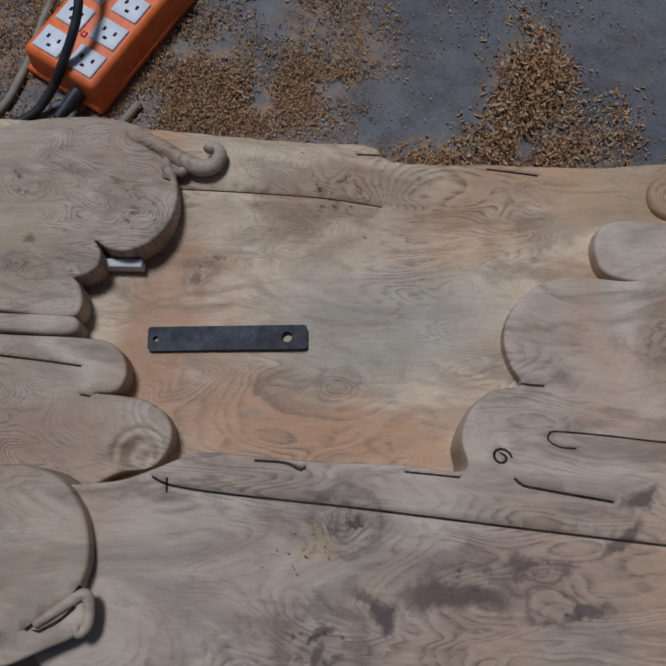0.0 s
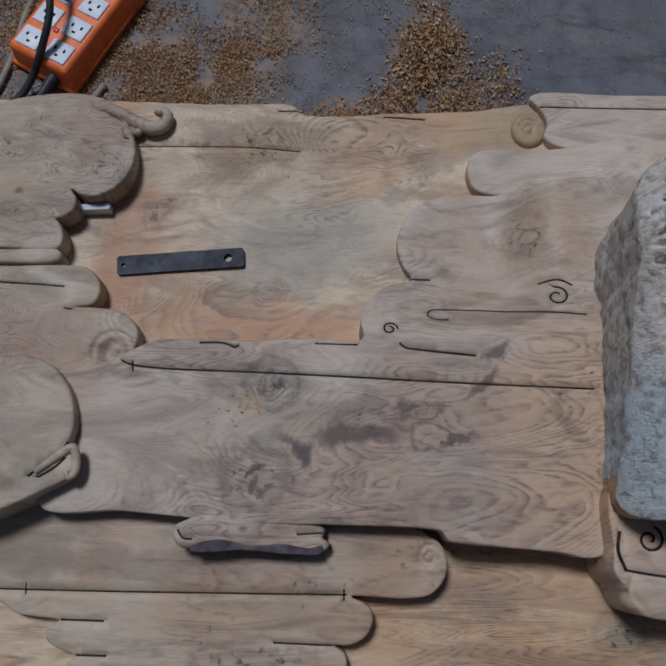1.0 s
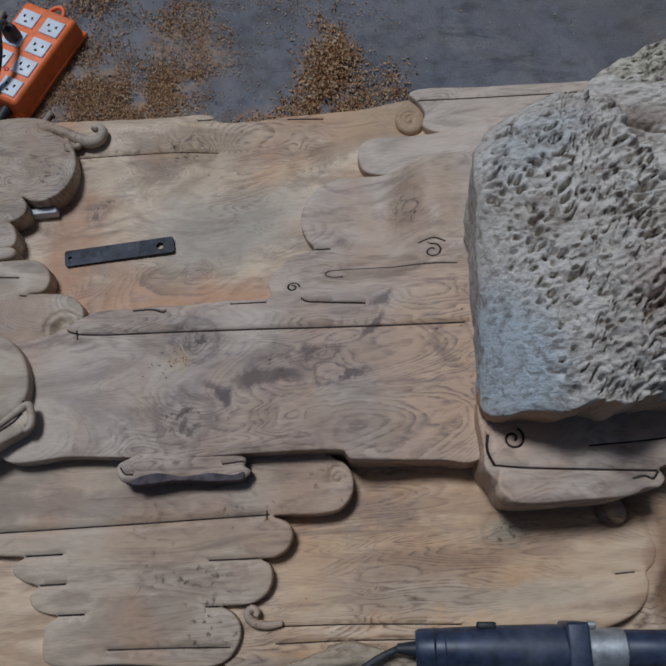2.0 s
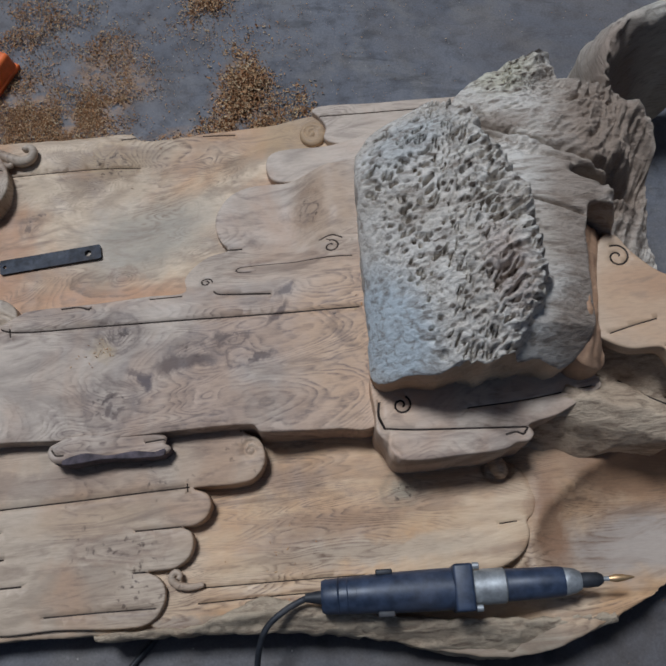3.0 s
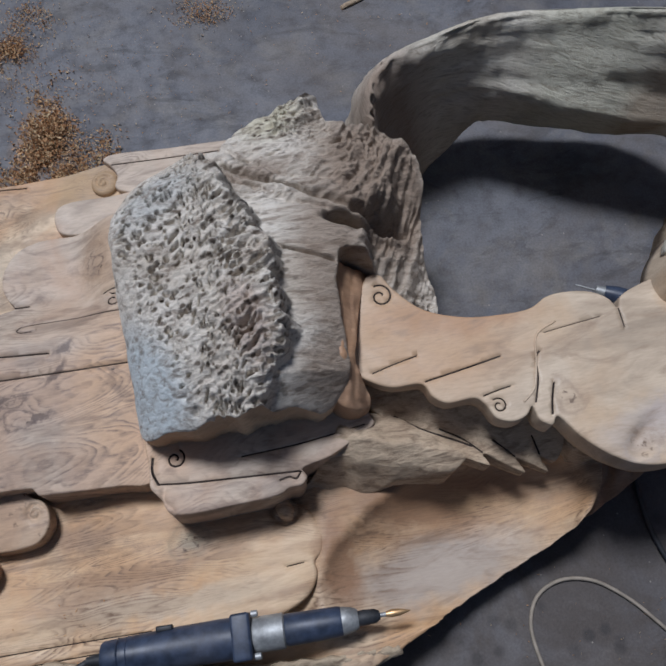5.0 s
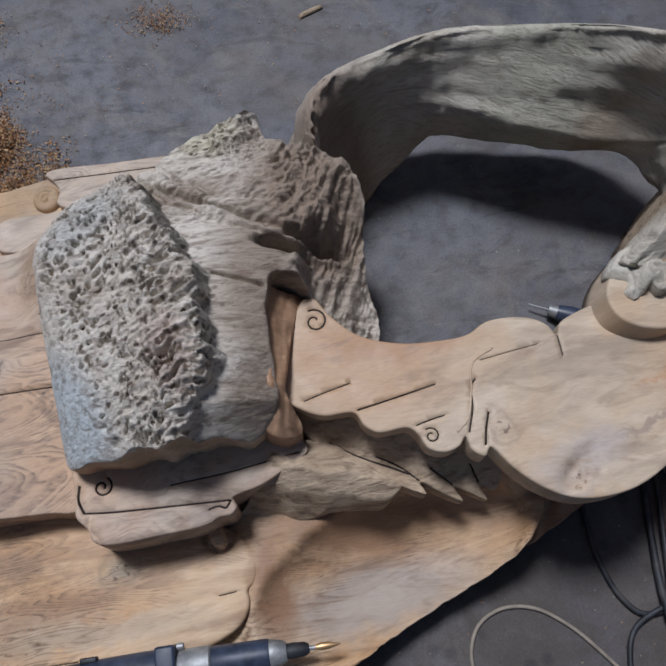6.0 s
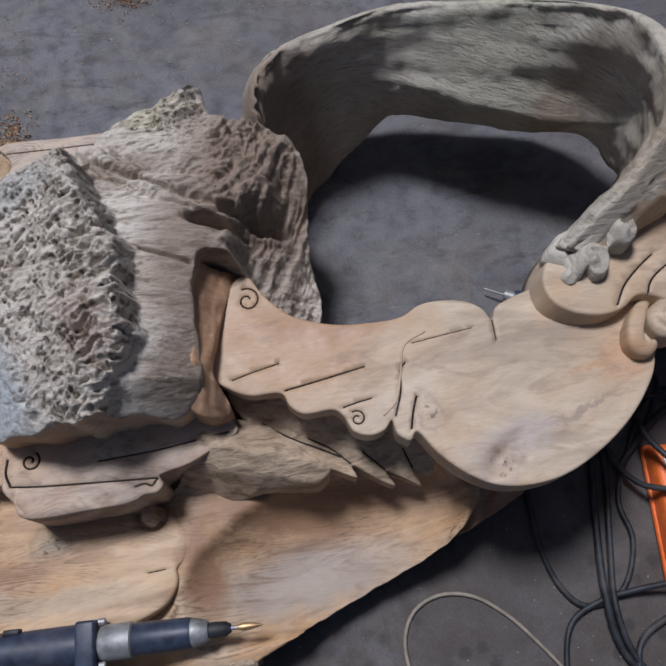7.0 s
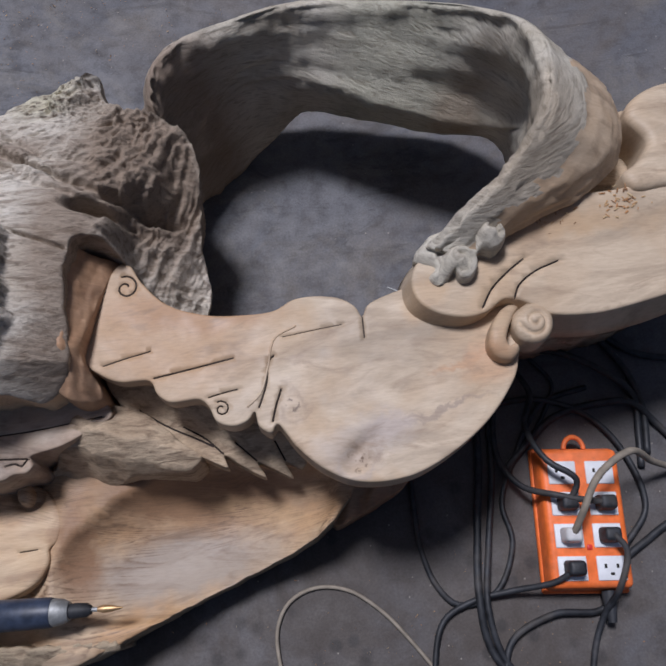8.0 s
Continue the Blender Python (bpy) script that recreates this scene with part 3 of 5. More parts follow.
def lathe(name, profile, mat, parent, label="", sides=28, rough=0.0):
    """A turned part along x: profile of (x, radius)."""
    verts, faces = [], []
    for x, r in profile:
        for k in range(sides):
            a = 2 * math.pi * k / sides
            verts.append((x, r * math.cos(a), r * math.sin(a)))
    n = len(profile)
    for i in range(n - 1):
        for k in range(sides):
            a, b = i * sides + k, i * sides + (k + 1) % sides
            faces.append((a, b, b + sides, a + sides))
    faces += [tuple(range(sides)), tuple(reversed(range((n - 1) * sides, n * sides)))]
    ob = finish(name, verts, faces, [mat], parent, label)
    ob.data.polygons.foreach_set("use_smooth", [True] * len(ob.data.polygons))
    ob.data.set_sharp_from_angle(angle=radians(40))
    return ob


def rounded_box(sx, sy, sz, r=0.003, seg=2, taper=1.0):
    bm = bmesh.new()
    bmesh.ops.create_cube(bm, size=1)
    for v in bm.verts:
        k = taper if v.co.z > 0 else 1
        v.co = Vector((v.co.x * sx * k, v.co.y * sy * k, v.co.z * sz))
    bmesh.ops.bevel(bm, geom=list(bm.edges), offset=r, segments=seg, profile=0.5, affect="EDGES")
    return bm


def moved(bm, m):
    bm.transform(m)
    return bm


# ---- the floor ----
def ground():
    bm = bmesh.new()
    bmesh.ops.create_grid(bm, x_segments=60, y_segments=60, size=30)
    me = bpy.data.meshes.new("floor")
    bm.to_mesh(me)
    bm.free()
    me.materials.append(CONCRETE)
    tagged(new("floor", me), "grey worn concrete workshop floor with dust", "floor", kind="structure")


ground()


# ---- the carving ----
def n2(x, y, s, k=0.0):
    return noise.noise((x * s, y * s, k))


def z_board(x, y):
    sy = sstep((y - 0.3) / 0.14)
    sx = sstep((x - 0.08 - 0.15 * sy) / 0.2)
    return 0.06 + max(0.034 * sx, 0.024 * sy) + 0.0025 * n2(x, y, 9)


def z_plank(x, y):
    z = 0.135 + 0.07 * x + 0.1 * y
    if y > 0.1:
        k = sstep((y - 0.1) / 0.1)
        z = (0.145 + 0.07 * x) * (1 - k) + (0.106 + 0.01 * sstep((y - 0.2) / 0.2)) * k
        z += 0.045 * sstep((x - 0.36) / 0.08) * k
    return z + 0.0015 * n2(x, y, 12)


def z_front(x, y):
    return 0.088 + 0.1 * (y + 0.18) + 0.06 * x + 0.002 * n2(x, y, 10)


def z_lobe(x, y):
    return 0.097 + 0.02 * (y - 0.35) + 0.002 * n2(x, y, 11)


def z_lobe_low(x, y):
    d = math.hypot(x - (-0.095), y - 0.106)
    return 0.09 + 0.003 * n2(x, y, 10) - 0.017 * math.exp(-(d / 0.017) ** 4) + 0.012 * math.exp(-((x - (-0.095) - 0.2 * (y - 0.106)) / 0.0045) ** 2 - ((y - 0.106) / 0.009) ** 2)


def z_tray(x, y):
    z = 0.07 + 0.028 * sstep((x - 0.25) / 0.2)
    return z + 0.003 * n2(x, y, 9) + 0.0025 * n2(x * 0.5, y * 2.2, 16) * sstep((-0.2 - y) / 0.05)


def z_base(x, y):
    z = 0.06 + 0.004 * n2(x * 0.6, y * 2, 14)
    if x > 0.6:
        u, v = (x - 0.86) / 0.205, (y + 0.278 - 0.2 * (x - 0.84)) / 0.1
        z = 0.1 + 0.02 * sstep((x - 0.9) / 0.2) - 0.062 * max(0.0, 1 - u * u - v * v) ** 0.65
        z = 0.06 + (z - 0.06) * sstep((x - 0.6) / 0.08)
        z += 0.008 * math.exp(-((math.sqrt(u * u + v * v) - 1.04) / 0.05) ** 2) * sstep((x - 0.98) / 0.04)
    return z


def z_neck(x, y):
    u, v = (x - 1.095) * 0.8 + (y + 0.213) * 0.6, -(x - 1.095) * 0.6 + (y + 0.213) * 0.8
    knot = math.exp(-(u / 0.024) ** 2 - (v / 0.012) ** 2)
    swell = math.exp(-((u - 0.006) / 0.012) ** 2 - ((v + 0.004) / 0.005) ** 2)
    return 0.25 + 0.08 * (x - 0.8) + 0.002 * n2(x, y, 8) - 0.018 * knot + 0.013 * swell


def z_slab(x, y):
    return 0.315 + 0.012 * sstep((y - 0.02) / 0.08) + 0.002 * n2(x, y, 8)


def z_step(x, y):
    return 0.189 + 0.002 * n2(x, y, 10)


def z_drape(x, y):
    edge = -0.112 - 0.5 * (x - 0.80)
    z = 0.163 + 0.062 * sstep((y - edge) / 0.085) - 0.03 * sstep((x - 0.93) / 0.1)
    return z + 0.0045 * n2((x + y) * 0.5, (y + 0.5 * x) * 2.0, 34) + 0.002 * n2((x + y) * 0.6, (y + 0.5 * x) * 3, 90)


def z_foot(x, y):
    ridge = -0.118 - 0.33 * (x - 0.72) + 0.008 * n2(x, 0.0, 30)
    z = 0.192 - 0.1 * max(0.0, x - 0.76)
    south, north = max(0.0, ridge - y), max(0.0, y - ridge)
    z -= 0.75 * south + 1.4 * max(0.0, south - 0.03) + 0.55 * north
    cut = noise.voronoi((x * 9 + y * 12, y * 40 + x * 12, 1.5))[1][0]
    z += 0.008 * ((cut.x * 7.3) % 1.0 - 0.5) + 0.12 * ((cut.y * 5.1) % 1.0 - 0.5) * (y + 0.155)
    return z + 0.002 * n2(x * 0.8, y * 2.4, 60)


def z_burl(x, y):
    # skin of the burl: a steep smooth cut face that rolls into a pitted dome, ending in a jagged overhang
    n_big, n_fine = n2(x, y, 14, 2.0), n2(x, y, 60, 5.0)
    edge = 0.238 + 0.47 * min(y, 0.2)
    crest = 0.376 - 3.4 * max(0.0, 0.03 - y) ** 2 - 0.1 * max(0.0, y - 0.15)
    u = min(1.0, max(0.0, (x - 0.452) / 0.195))
    dome = edge + (crest - edge) * (1 - (1 - u) ** 2) ** 0.7
    back = max(0.0, y - 0.14 - 0.5 * (x - 0.47) - 0.012 * n_big)
    dome -= 6.0 * back ** 2
    # fibrous flank that runs on to the neck
    turn = x - 0.70 - 0.6 * y
    flank = 0.335 - 0.62 * (0.5 * (turn + math.sqrt(turn * turn + 0.0016))) - 1.2 * max(0.0, -0.06 - y) - 0.35 * max(0.0, y - 0.15)
    flank += 0.004 * n2(x * 0.5, y * 1.6 + 0.4 * x, 22) + 0.0012 * n2(x * 0.3, y * 3.2 + 0.6 * x, 70) + 0.0009 * n2(x * 0.4, y * 4 + 0.6 * x, 170)
    rim = 0.668 - 0.5 * max(0.0, -0.01 - y) - 0.42 * max(0.0, y - 0.1) + 0.012 * n2(x * 0.3, y, 42) + 0.007 * n2(x * 0.3, y, 120)
    k = sstep((rim - x) / 0.02 + 0.5)
    body = flank + (dome - flank) * k
    # knob behind, with a ridge towards its dark tip
    q2 = 1 - ((x - 0.775) / 0.16) ** 2 - ((y - 0.285) / 0.16) ** 2
    knob = 0.10 + 0.175 * max(0.0, q2) ** 0.4
    knob += 0.03 * math.exp(-(((x - 0.74) * 0.55 - (y - 0.37) * 0.83) / 0.03) ** 2 - (((x - 0.74) * 0.83 + (y - 0.37) * 0.55) / 0.06) ** 2)
    knob += 0.02 * math.exp(-((y - 0.245 - 0.1 * (x - 0.8)) / 0.03) ** 2) * sstep((x - 0.7) / 0.05)
    z = max(body, knob)
    on_knob = sstep((knob - body) / 0.02 + 0.5)
    # pits: oval holes strung along the grain, opening into lifted ridges near the overhang
    face = sstep((x - 0.463 - 0.38 * max(0.0, 0.09 - y) + 0.008 * n_fine) / 0.022)
    pitted = face * k * (1 - on_knob) * sstep((0.12 - back) / 0.05)
    pitted = max(pitted, on_knob * sstep((y - 0.245 - 0.35 * max(0.0, x - 0.72)) / 0.03) * sstep((0.785 - x) / 0.03), 0.3 * on_knob * sstep((y - 0.2) / 0.03) * sstep((0.83 - x) / 0.05))
    gx, gy = x * 0.93 + y * 0.36, y * 0.93 - x * 0.36
    gx, gy = gx + 0.006 * n2(x, y, 40), gy + 0.006 * n2(x, y, 40, 3.0)
    spike = sstep((u - 0.45) / 0.4) * (1 - on_knob)
    d = noise.voronoi((gx * (94 - 34 * spike), gy * (108 + 26 * spike), 0.5))[0][0]
    hole = sstep((0.39 + 0.3 * n2(x, y, 30, 4.0) - d) / 0.14)
    d2 = noise.voronoi((gx * 150, gy * 190, 2.5))[0][0]
    small = sstep((0.3 - d2) / 0.16) * sstep(0.5 + 1.3 * n2(x, y, 28, 8.0))
    ridge = 1 - abs(n2(gx * 0.5, gy * 1.6, 66, 7.0)) * 2.6
    z -= pitted * (0.017 * hole + 0.007 * small)
    z += pitted * ((0.001 + 0.009 * spike) * ridge + (0.003 + 0.003 * spike) * noise.fractal((gx * 70, gy * 130, 1), 0.8, 2.1, 4))
    z += (1 - face) * k * (1 - on_knob) * (0.0012 * n2(x, y * 2.0, 90) + 0.002 * n_big)
    # folds that sweep from the dome into the knob
    sweep = y - 0.235 + 0.55 * (x - 0.66) - 2.0 * (x - 0.72) ** 2 + 0.014 * n2(x, y, 26, 6.0) + 0.006 * n2(x, y, 70, 2.0)
    fold = sstep((x - 0.56) / 0.06) * sstep((0.9 - x) / 0.06) * (1 - k)
    z -= fold * (0.022 * math.exp(-(sweep / 0.008) ** 2) + 0.009 * math.exp(-((sweep + 0.026) / 0.006) ** 2) + 0.008 * math.exp(-((sweep - 0.034) / 0.008) ** 2))
    z += fold * sstep((y - 0.17) / 0.03) * (0.004 * noise.fractal((gx * 45, gy * 80, 4), 0.8, 2.1, 4) + 0.003 * ridge)
    hole = math.exp(-(((x - 0.772) / 0.026) ** 2 + ((y - 0.146 + 0.15 * (x - 0.765)) / 0.011) ** 2) ** 2)
    z -= 0.06 * hole
    crack = math.exp(-((y - 0.082 - 0.42 * max(0.0, 0.745 - x)) / 0.0024) ** 2) * sstep((x - 0.66) / 0.02) * sstep((0.75 - x) / 0.01)
    z -= 0.012 * crack
    # gully and torn ridges on the side of the opening
    ravine = sstep((0.205 - y + 0.35 * (x - 0.85)) / 0.05) * sstep((x - 0.79) / 0.03)
    z -= 0.075 * ravine
    hollow = math.exp(-(((x - 0.885) / 0.03) ** 2 + ((y - 0.215) / 0.035) ** 2))
    z -= 0.05 * hollow
    far = sstep((x - 0.68) / 0.06) * max(on_knob, sstep((x - 0.77) / 0.02))
    bend = 2.5 * max(0.0, x - 0.8)
    wx, wy = gx + bend * gy, gy - bend * gx * 0.6
    along = noise.ridged_multi_fractal((wx * 9 + 0.8 * n2(x, y, 18), wy * 17 + 0.8 * n2(x, y, 18, 9.0), 5), 0.9, 2.1, 5, 1.0, 2.0)
    return z + far * (0.011 * (along - 1.2) + 0.008 * (noise.ridged_multi_fractal((wx * 7, wy * 36, 8), 0.9, 2.1, 3, 1.0, 2.0) - 1.2) + 0.016 * n2(x, y, 15, 11.0) + 0.003 * noise.turbulence((x * 70, y * 60, 5), 3, False))


carving = thing("wood_carving", "large unfinished driftwood carving with lobes, burl and root hoop", "wood carving")

# back board, sunk field behind the plank
plate("back_board", [(-0.44, 0.455), (-0.30, 0.456), (-0.108, 0.454), (-0.053, 0.452), (0.03, 0.45), (0.115, 0.449), (0.128, 0.437), (0.245, 0.438), (0.35, 0.442),
                     (0.43, 0.447), (0.56, 0.45), (0.66, 0.43), (0.66, 0.2), (0.62, 0.02), (0.2, 0.02), (-0.2, 0.02), (-0.44, 0.03), (-0.45, 0.25)],
      z_board, 0.002, [TAN, CHAR], carving, "orange-tan planed wood with flowing grain", 0.005, 0.012, ragged=0.0012,
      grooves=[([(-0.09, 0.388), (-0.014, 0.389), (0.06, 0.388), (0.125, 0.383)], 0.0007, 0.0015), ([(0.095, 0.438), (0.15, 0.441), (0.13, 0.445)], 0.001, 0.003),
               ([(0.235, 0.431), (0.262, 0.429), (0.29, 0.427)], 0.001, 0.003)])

# cloud of lobes on the far side
plate("cloud_lobe", [(-0.45, 0.40), (-0.33, 0.425), (-0.283, 0.436), (-0.262, 0.444), (-0.219, 0.453), (-0.174, 0.455), (-0.136, 0.447), (-0.112, 0.432), (-0.1, 0.41),
                     (-0.092, 0.392), (-0.088, 0.367), (-0.093, 0.343), (-0.111, 0.318), (-0.136, 0.307), (-0.154, 0.31), (-0.166, 0.317), (-0.159, 0.306), (-0.159, 0.291),
                     (-0.171, 0.280), (-0.185, 0.277), (-0.196, 0.281), (-0.181, 0.275), (-0.173, 0.264), (-0.170, 0.249), (-0.174, 0.238), (-0.25, 0.237), (-0.45, 0.237)],
      z_lobe, 0.05, [LOBE, CHAR], carving, "grey-tan lobed cloud with rounded edge", 0.003, 0.012,
      grooves=[([(-0.148, 0.434), (-0.125, 0.424), (-0.108, 0.412)], 0.0014, 0.004), ([(-0.105, 0.39), (-0.098, 0.388)], 0.001, 0.003)])
plate("ribbon", [(-0.45, 0.235), (-0.25, 0.236), (-0.176, 0.236), (-0.170, 0.229), (-0.171, 0.222), (-0.177, 0.219), (-0.245, 0.217), (-0.45, 0.217)],
      lambda x, y: 0.094 + 0.002 * n2(x, y, 10), 0.05, [LOBE, CHAR], carving, "", 0.004, 0.01)
plate("cloud_lobe", [(-0.45, 0.2155), (-0.248, 0.215), (-0.193, 0.216), (-0.164, 0.216), (-0.138, 0.213), (-0.122, 0.199), (-0.118, 0.180), (-0.126, 0.165), (-0.145, 0.162),
                     (-0.120, 0.161), (-0.093, 0.157), (-0.072, 0.142), (-0.066, 0.123), (-0.073, 0.105), (-0.087, 0.094), (-0.11, 0.088), (-0.16, 0.06), (-0.3, 0.03), (-0.45, 0.03)],
      z_lobe_low, 0.04, [LOBE, CHAR], carving, "tan lobed cloud with rounded edge", 0.003, 0.005,
      grooves=[([(-0.25, 0.193), (-0.2, 0.19), (-0.163, 0.187)], 0.0011, 0.003), (spiral(-0.095, 0.106, 0.026, 0.021, 200, -0.8), 0.0021, 0.005), ([(-0.16, 0.159), (-0.15, 0.158)], 0.001, 0.003)])
plate("round_lobe", [(-0.45, 0.02), (-0.35, 0.06), (-0.26, 0.08), (-0.201, 0.085), (-0.179, 0.086), (-0.160, 0.082), (-0.141, 0.071), (-0.124, 0.051), (-0.116, 0.030), (-0.113, 0.006),
                     (-0.117, -0.016), (-0.112, -0.024), (-0.109, -0.036), (-0.114, -0.05), (-0.140, -0.064), (-0.17, -0.079), (-0.22, -0.098), (-0.3, -0.11), (-0.45, -0.11)],
      lambda x, y: 0.147 + 0.05 * max(0, -0.02 - y) * -1 + 0.002 * n2(x, y, 9), 0.06, [LOBE, CHAR], carving, "grey-tan round disc lobe", 0.0035, 0.012,
      grooves=[([(-0.158, -0.05), (-0.14, -0.035), (-0.122, -0.02), (-0.117, -0.012)], 0.0016, 0.005), ([(-0.146, -0.05), (-0.13, -0.04), (-0.119, -0.029)], 0.0014, 0.004)])


def scroll(pts, radius, mat, label=""):
    """A rounded strand that ends in a curl."""
    ob = tube("scroll", pts, radius, mat, carving, label, 0.003, 12, lambda f: 0.35 + 0.65 * math.sin(math.pi * min(1, 0.12 + f * 0.8)) ** 0.6)
    return ob


scroll([(-0.15, 0.437, 0.092), (-0.12, 0.43, 0.094), (-0.09, 0.415, 0.092), (-0.068, 0.408, 0.09), (-0.054, 0.413, 0.091), (-0.05, 0.425, 0.094), (-0.058, 0.43, 0.097), (-0.062, 0.424, 0.099)], 0.0095, LOBE)
scroll([(-0.14, 0.42, 0.093), (-0.12, 0.416, 0.093), (-0.1, 0.404, 0.091), (-0.088, 0.402, 0.09), (-0.086, 0.409, 0.092), (-0.093, 0.41, 0.095)], 0.006, LOBE)
scroll([(-0.15, -0.045, 0.146), (-0.125, -0.026, 0.147), (-0.111, -0.018, 0.147), (-0.107, -0.03, 0.145), (-0.108, -0.045, 0.143), (-0.114, -0.05, 0.144), (-0.117, -0.043, 0.146)], 0.005, LOBE)

# long plank with the lobes that grow out of it
PLANK_LINES = [
    ([(-0.07, 0.083), (-0.055, 0.077), (0.128, 0.066), (0.3, 0.056), (0.455, 0.048)], 0.0011, 0.004),
    ([(-0.056, 0.083), (-0.055, 0.07)], 0.001, 0.003),
    ([(0.02, 0.102), (0.05, 0.101), (0.062, 0.096), (0.066, 0.099)], 0.0012, 0.004),
    ([(0.152, 0.1), (0.2, 0.098)], 0.0008, 0.002),
    ([(0.246, 0.1), (0.252, 0.095), (0.27, 0.092), (0.33, 0.085)], 0.0012, 0.004),
    ([(0.303, 0.13), (0.288, 0.131), (0.28, 0.137), (0.284, 0.145), (0.3, 0.146), (0.36, 0.143), (0.455, 0.133)], 0.001, 0.004),
    ([(0.258, 0.196), (0.275, 0.194), (0.289, 0.194)], 0.0013, 0.004),
    (spiral(0.426, 0.158, 0.013, 0.004, 95, -1.15), 0.0012, 0.005),
    (spiral(0.236, 0.118, 0.009, 0.003, 0, 1.2), 0.0012, 0.004),
    ([(0.41, 0.178), (0.43, 0.18), (0.445, 0.172)], 0.0012, 0.004),
]
plate("plank", [(-0.156, 0.067), (-0.129, 0.073), (-0.095, 0.079), (-0.055, 0.096), (-0.035, 0.105), (-0.018, 0.107), (0.058, 0.105), (0.151, 0.106), (0.205, 0.106), (0.203, 0.131),
                (0.208, 0.150), (0.220, 0.171), (0.238, 0.186), (0.266, 0.195), (0.256, 0.212), (0.249, 0.237), (0.254, 0.263), (0.275, 0.290), (0.308, 0.304), (0.40, 0.303), (0.52, 0.30),
                (0.56, 0.2), (0.54, 0.0), (0.50, -0.1), (0.447, -0.127), (0.411, -0.122), (0.310, -0.114), (0.296, -0.111), (0.290, -0.102), (0.27, -0.099), (0.178, -0.0965), (0.08, -0.0955), (-0.06, -0.084), (-0.152, -0.080), (-0.158, -0.02)],
      z_plank, 0.055, [PLANK, CHAR], carving, "grey-brown plank with knots and dark scribed lines", 0.002, 0.011, PLANK_LINES)
plate("ledge", [(0.03, -0.086), (0.016, -0.092), (0.002, -0.099), (0.0, -0.110), (0.008, -0.121), (0.036, -0.123), (0.077, -0.120), (0.127, -0.125), (0.165, -0.124), (0.171, -0.116), (0.163, -0.110), (0.166, -0.102), (0.155, -0.095), (0.1, -0.088)],
      lambda x, y: 0.1305 + 0.1 * (y + 0.11), 0.1, [PLANK, CHAR, PURPLE], carving, "pale ledge with dark purple heartwood edge", 0.005, 0.007,
      [([(0.165, -0.105), (0.15, -0.106), (0.135, -0.107)], 0.0011, 0.003), ([(0.006, -0.103), (0.012, -0.112), (0.022, -0.113)], 0.0011, 0.003)])
plate("heartwood", [(0.02, -0.121), (0.05, -0.113), (0.085, -0.119), (0.12, -0.117), (0.15, -0.121), (0.163, -0.118), (0.162, -0.126), (0.127, -0.1275), (0.077, -0.124), (0.036, -0.1265), (0.02, -0.125)],
      lambda x, y: 0.1305 + 0.1 * (y + 0.11) + 0.0016, 0.104, [PURPLE], carving, "dark purple heartwood streak", 0.001, 0.006)
plate("ribbon", [(0.60, 0.305), (0.45, 0.3055), (0.362, 0.307), (0.345, 0.315), (0.338, 0.340), (0.345, 0.360), (0.362, 0.368), (0.45, 0.3685), (0.60, 0.3675)],
      lambda x, y: 0.1125 + 0.03 * sstep((x - 0.42) / 0.15) + 0.001 * n2(x, y, 12), 0.06, [PLANK, CHAR], carving, "", 0.003, 0.01)
plate("ribbon", [(0.72, 0.445), (0.66, 0.4515), (0.543, 0.453), (0.435, 0.455), (0.424, 0.448), (0.436, 0.433), (0.445, 0.412), (0.44, 0.39), (0.46, 0.376), (0.6, 0.374), (0.72, 0.374)],
      lambda x, y: 0.106 + 0.001 * n2(x, y, 12), 0.04, [PLANK, CHAR], carving, "", 0.003, 0.01,
      [([(0.43, 0.434), (0.55, 0.432), (0.68, 0.431)], 0.001, 0.003), (spiral(0.61, 0.385, 0.013, 0.004, 200, -1.2), 0.0012, 0.004)])
plate("curl", [(0.425, 0.43), (0.442, 0.418), (0.444, 0.4), (0.435, 0.386), (0.418, 0.381), (0.404, 0.39), (0.4, 0.407), (0.408, 0.424)],
      lambda x, y: 0.105 - 6 * ((x - 0.422) ** 2 + (y - 0.405) ** 2), 0.06, [TAN, CHAR], carving, "carved curl", 0.005, 0.004, [(spiral(0.42, 0.404, 0.014, 0.003, 40, 1.4), 0.0021, 0.006)])

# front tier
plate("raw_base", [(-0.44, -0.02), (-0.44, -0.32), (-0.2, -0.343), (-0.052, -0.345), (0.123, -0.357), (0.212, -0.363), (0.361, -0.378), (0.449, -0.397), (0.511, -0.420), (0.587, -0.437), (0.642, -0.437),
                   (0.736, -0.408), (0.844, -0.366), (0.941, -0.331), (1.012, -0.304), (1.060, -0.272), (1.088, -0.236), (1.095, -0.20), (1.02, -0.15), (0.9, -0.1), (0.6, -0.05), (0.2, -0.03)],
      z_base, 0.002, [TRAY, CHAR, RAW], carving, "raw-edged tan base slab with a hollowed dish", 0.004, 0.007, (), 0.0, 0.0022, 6)
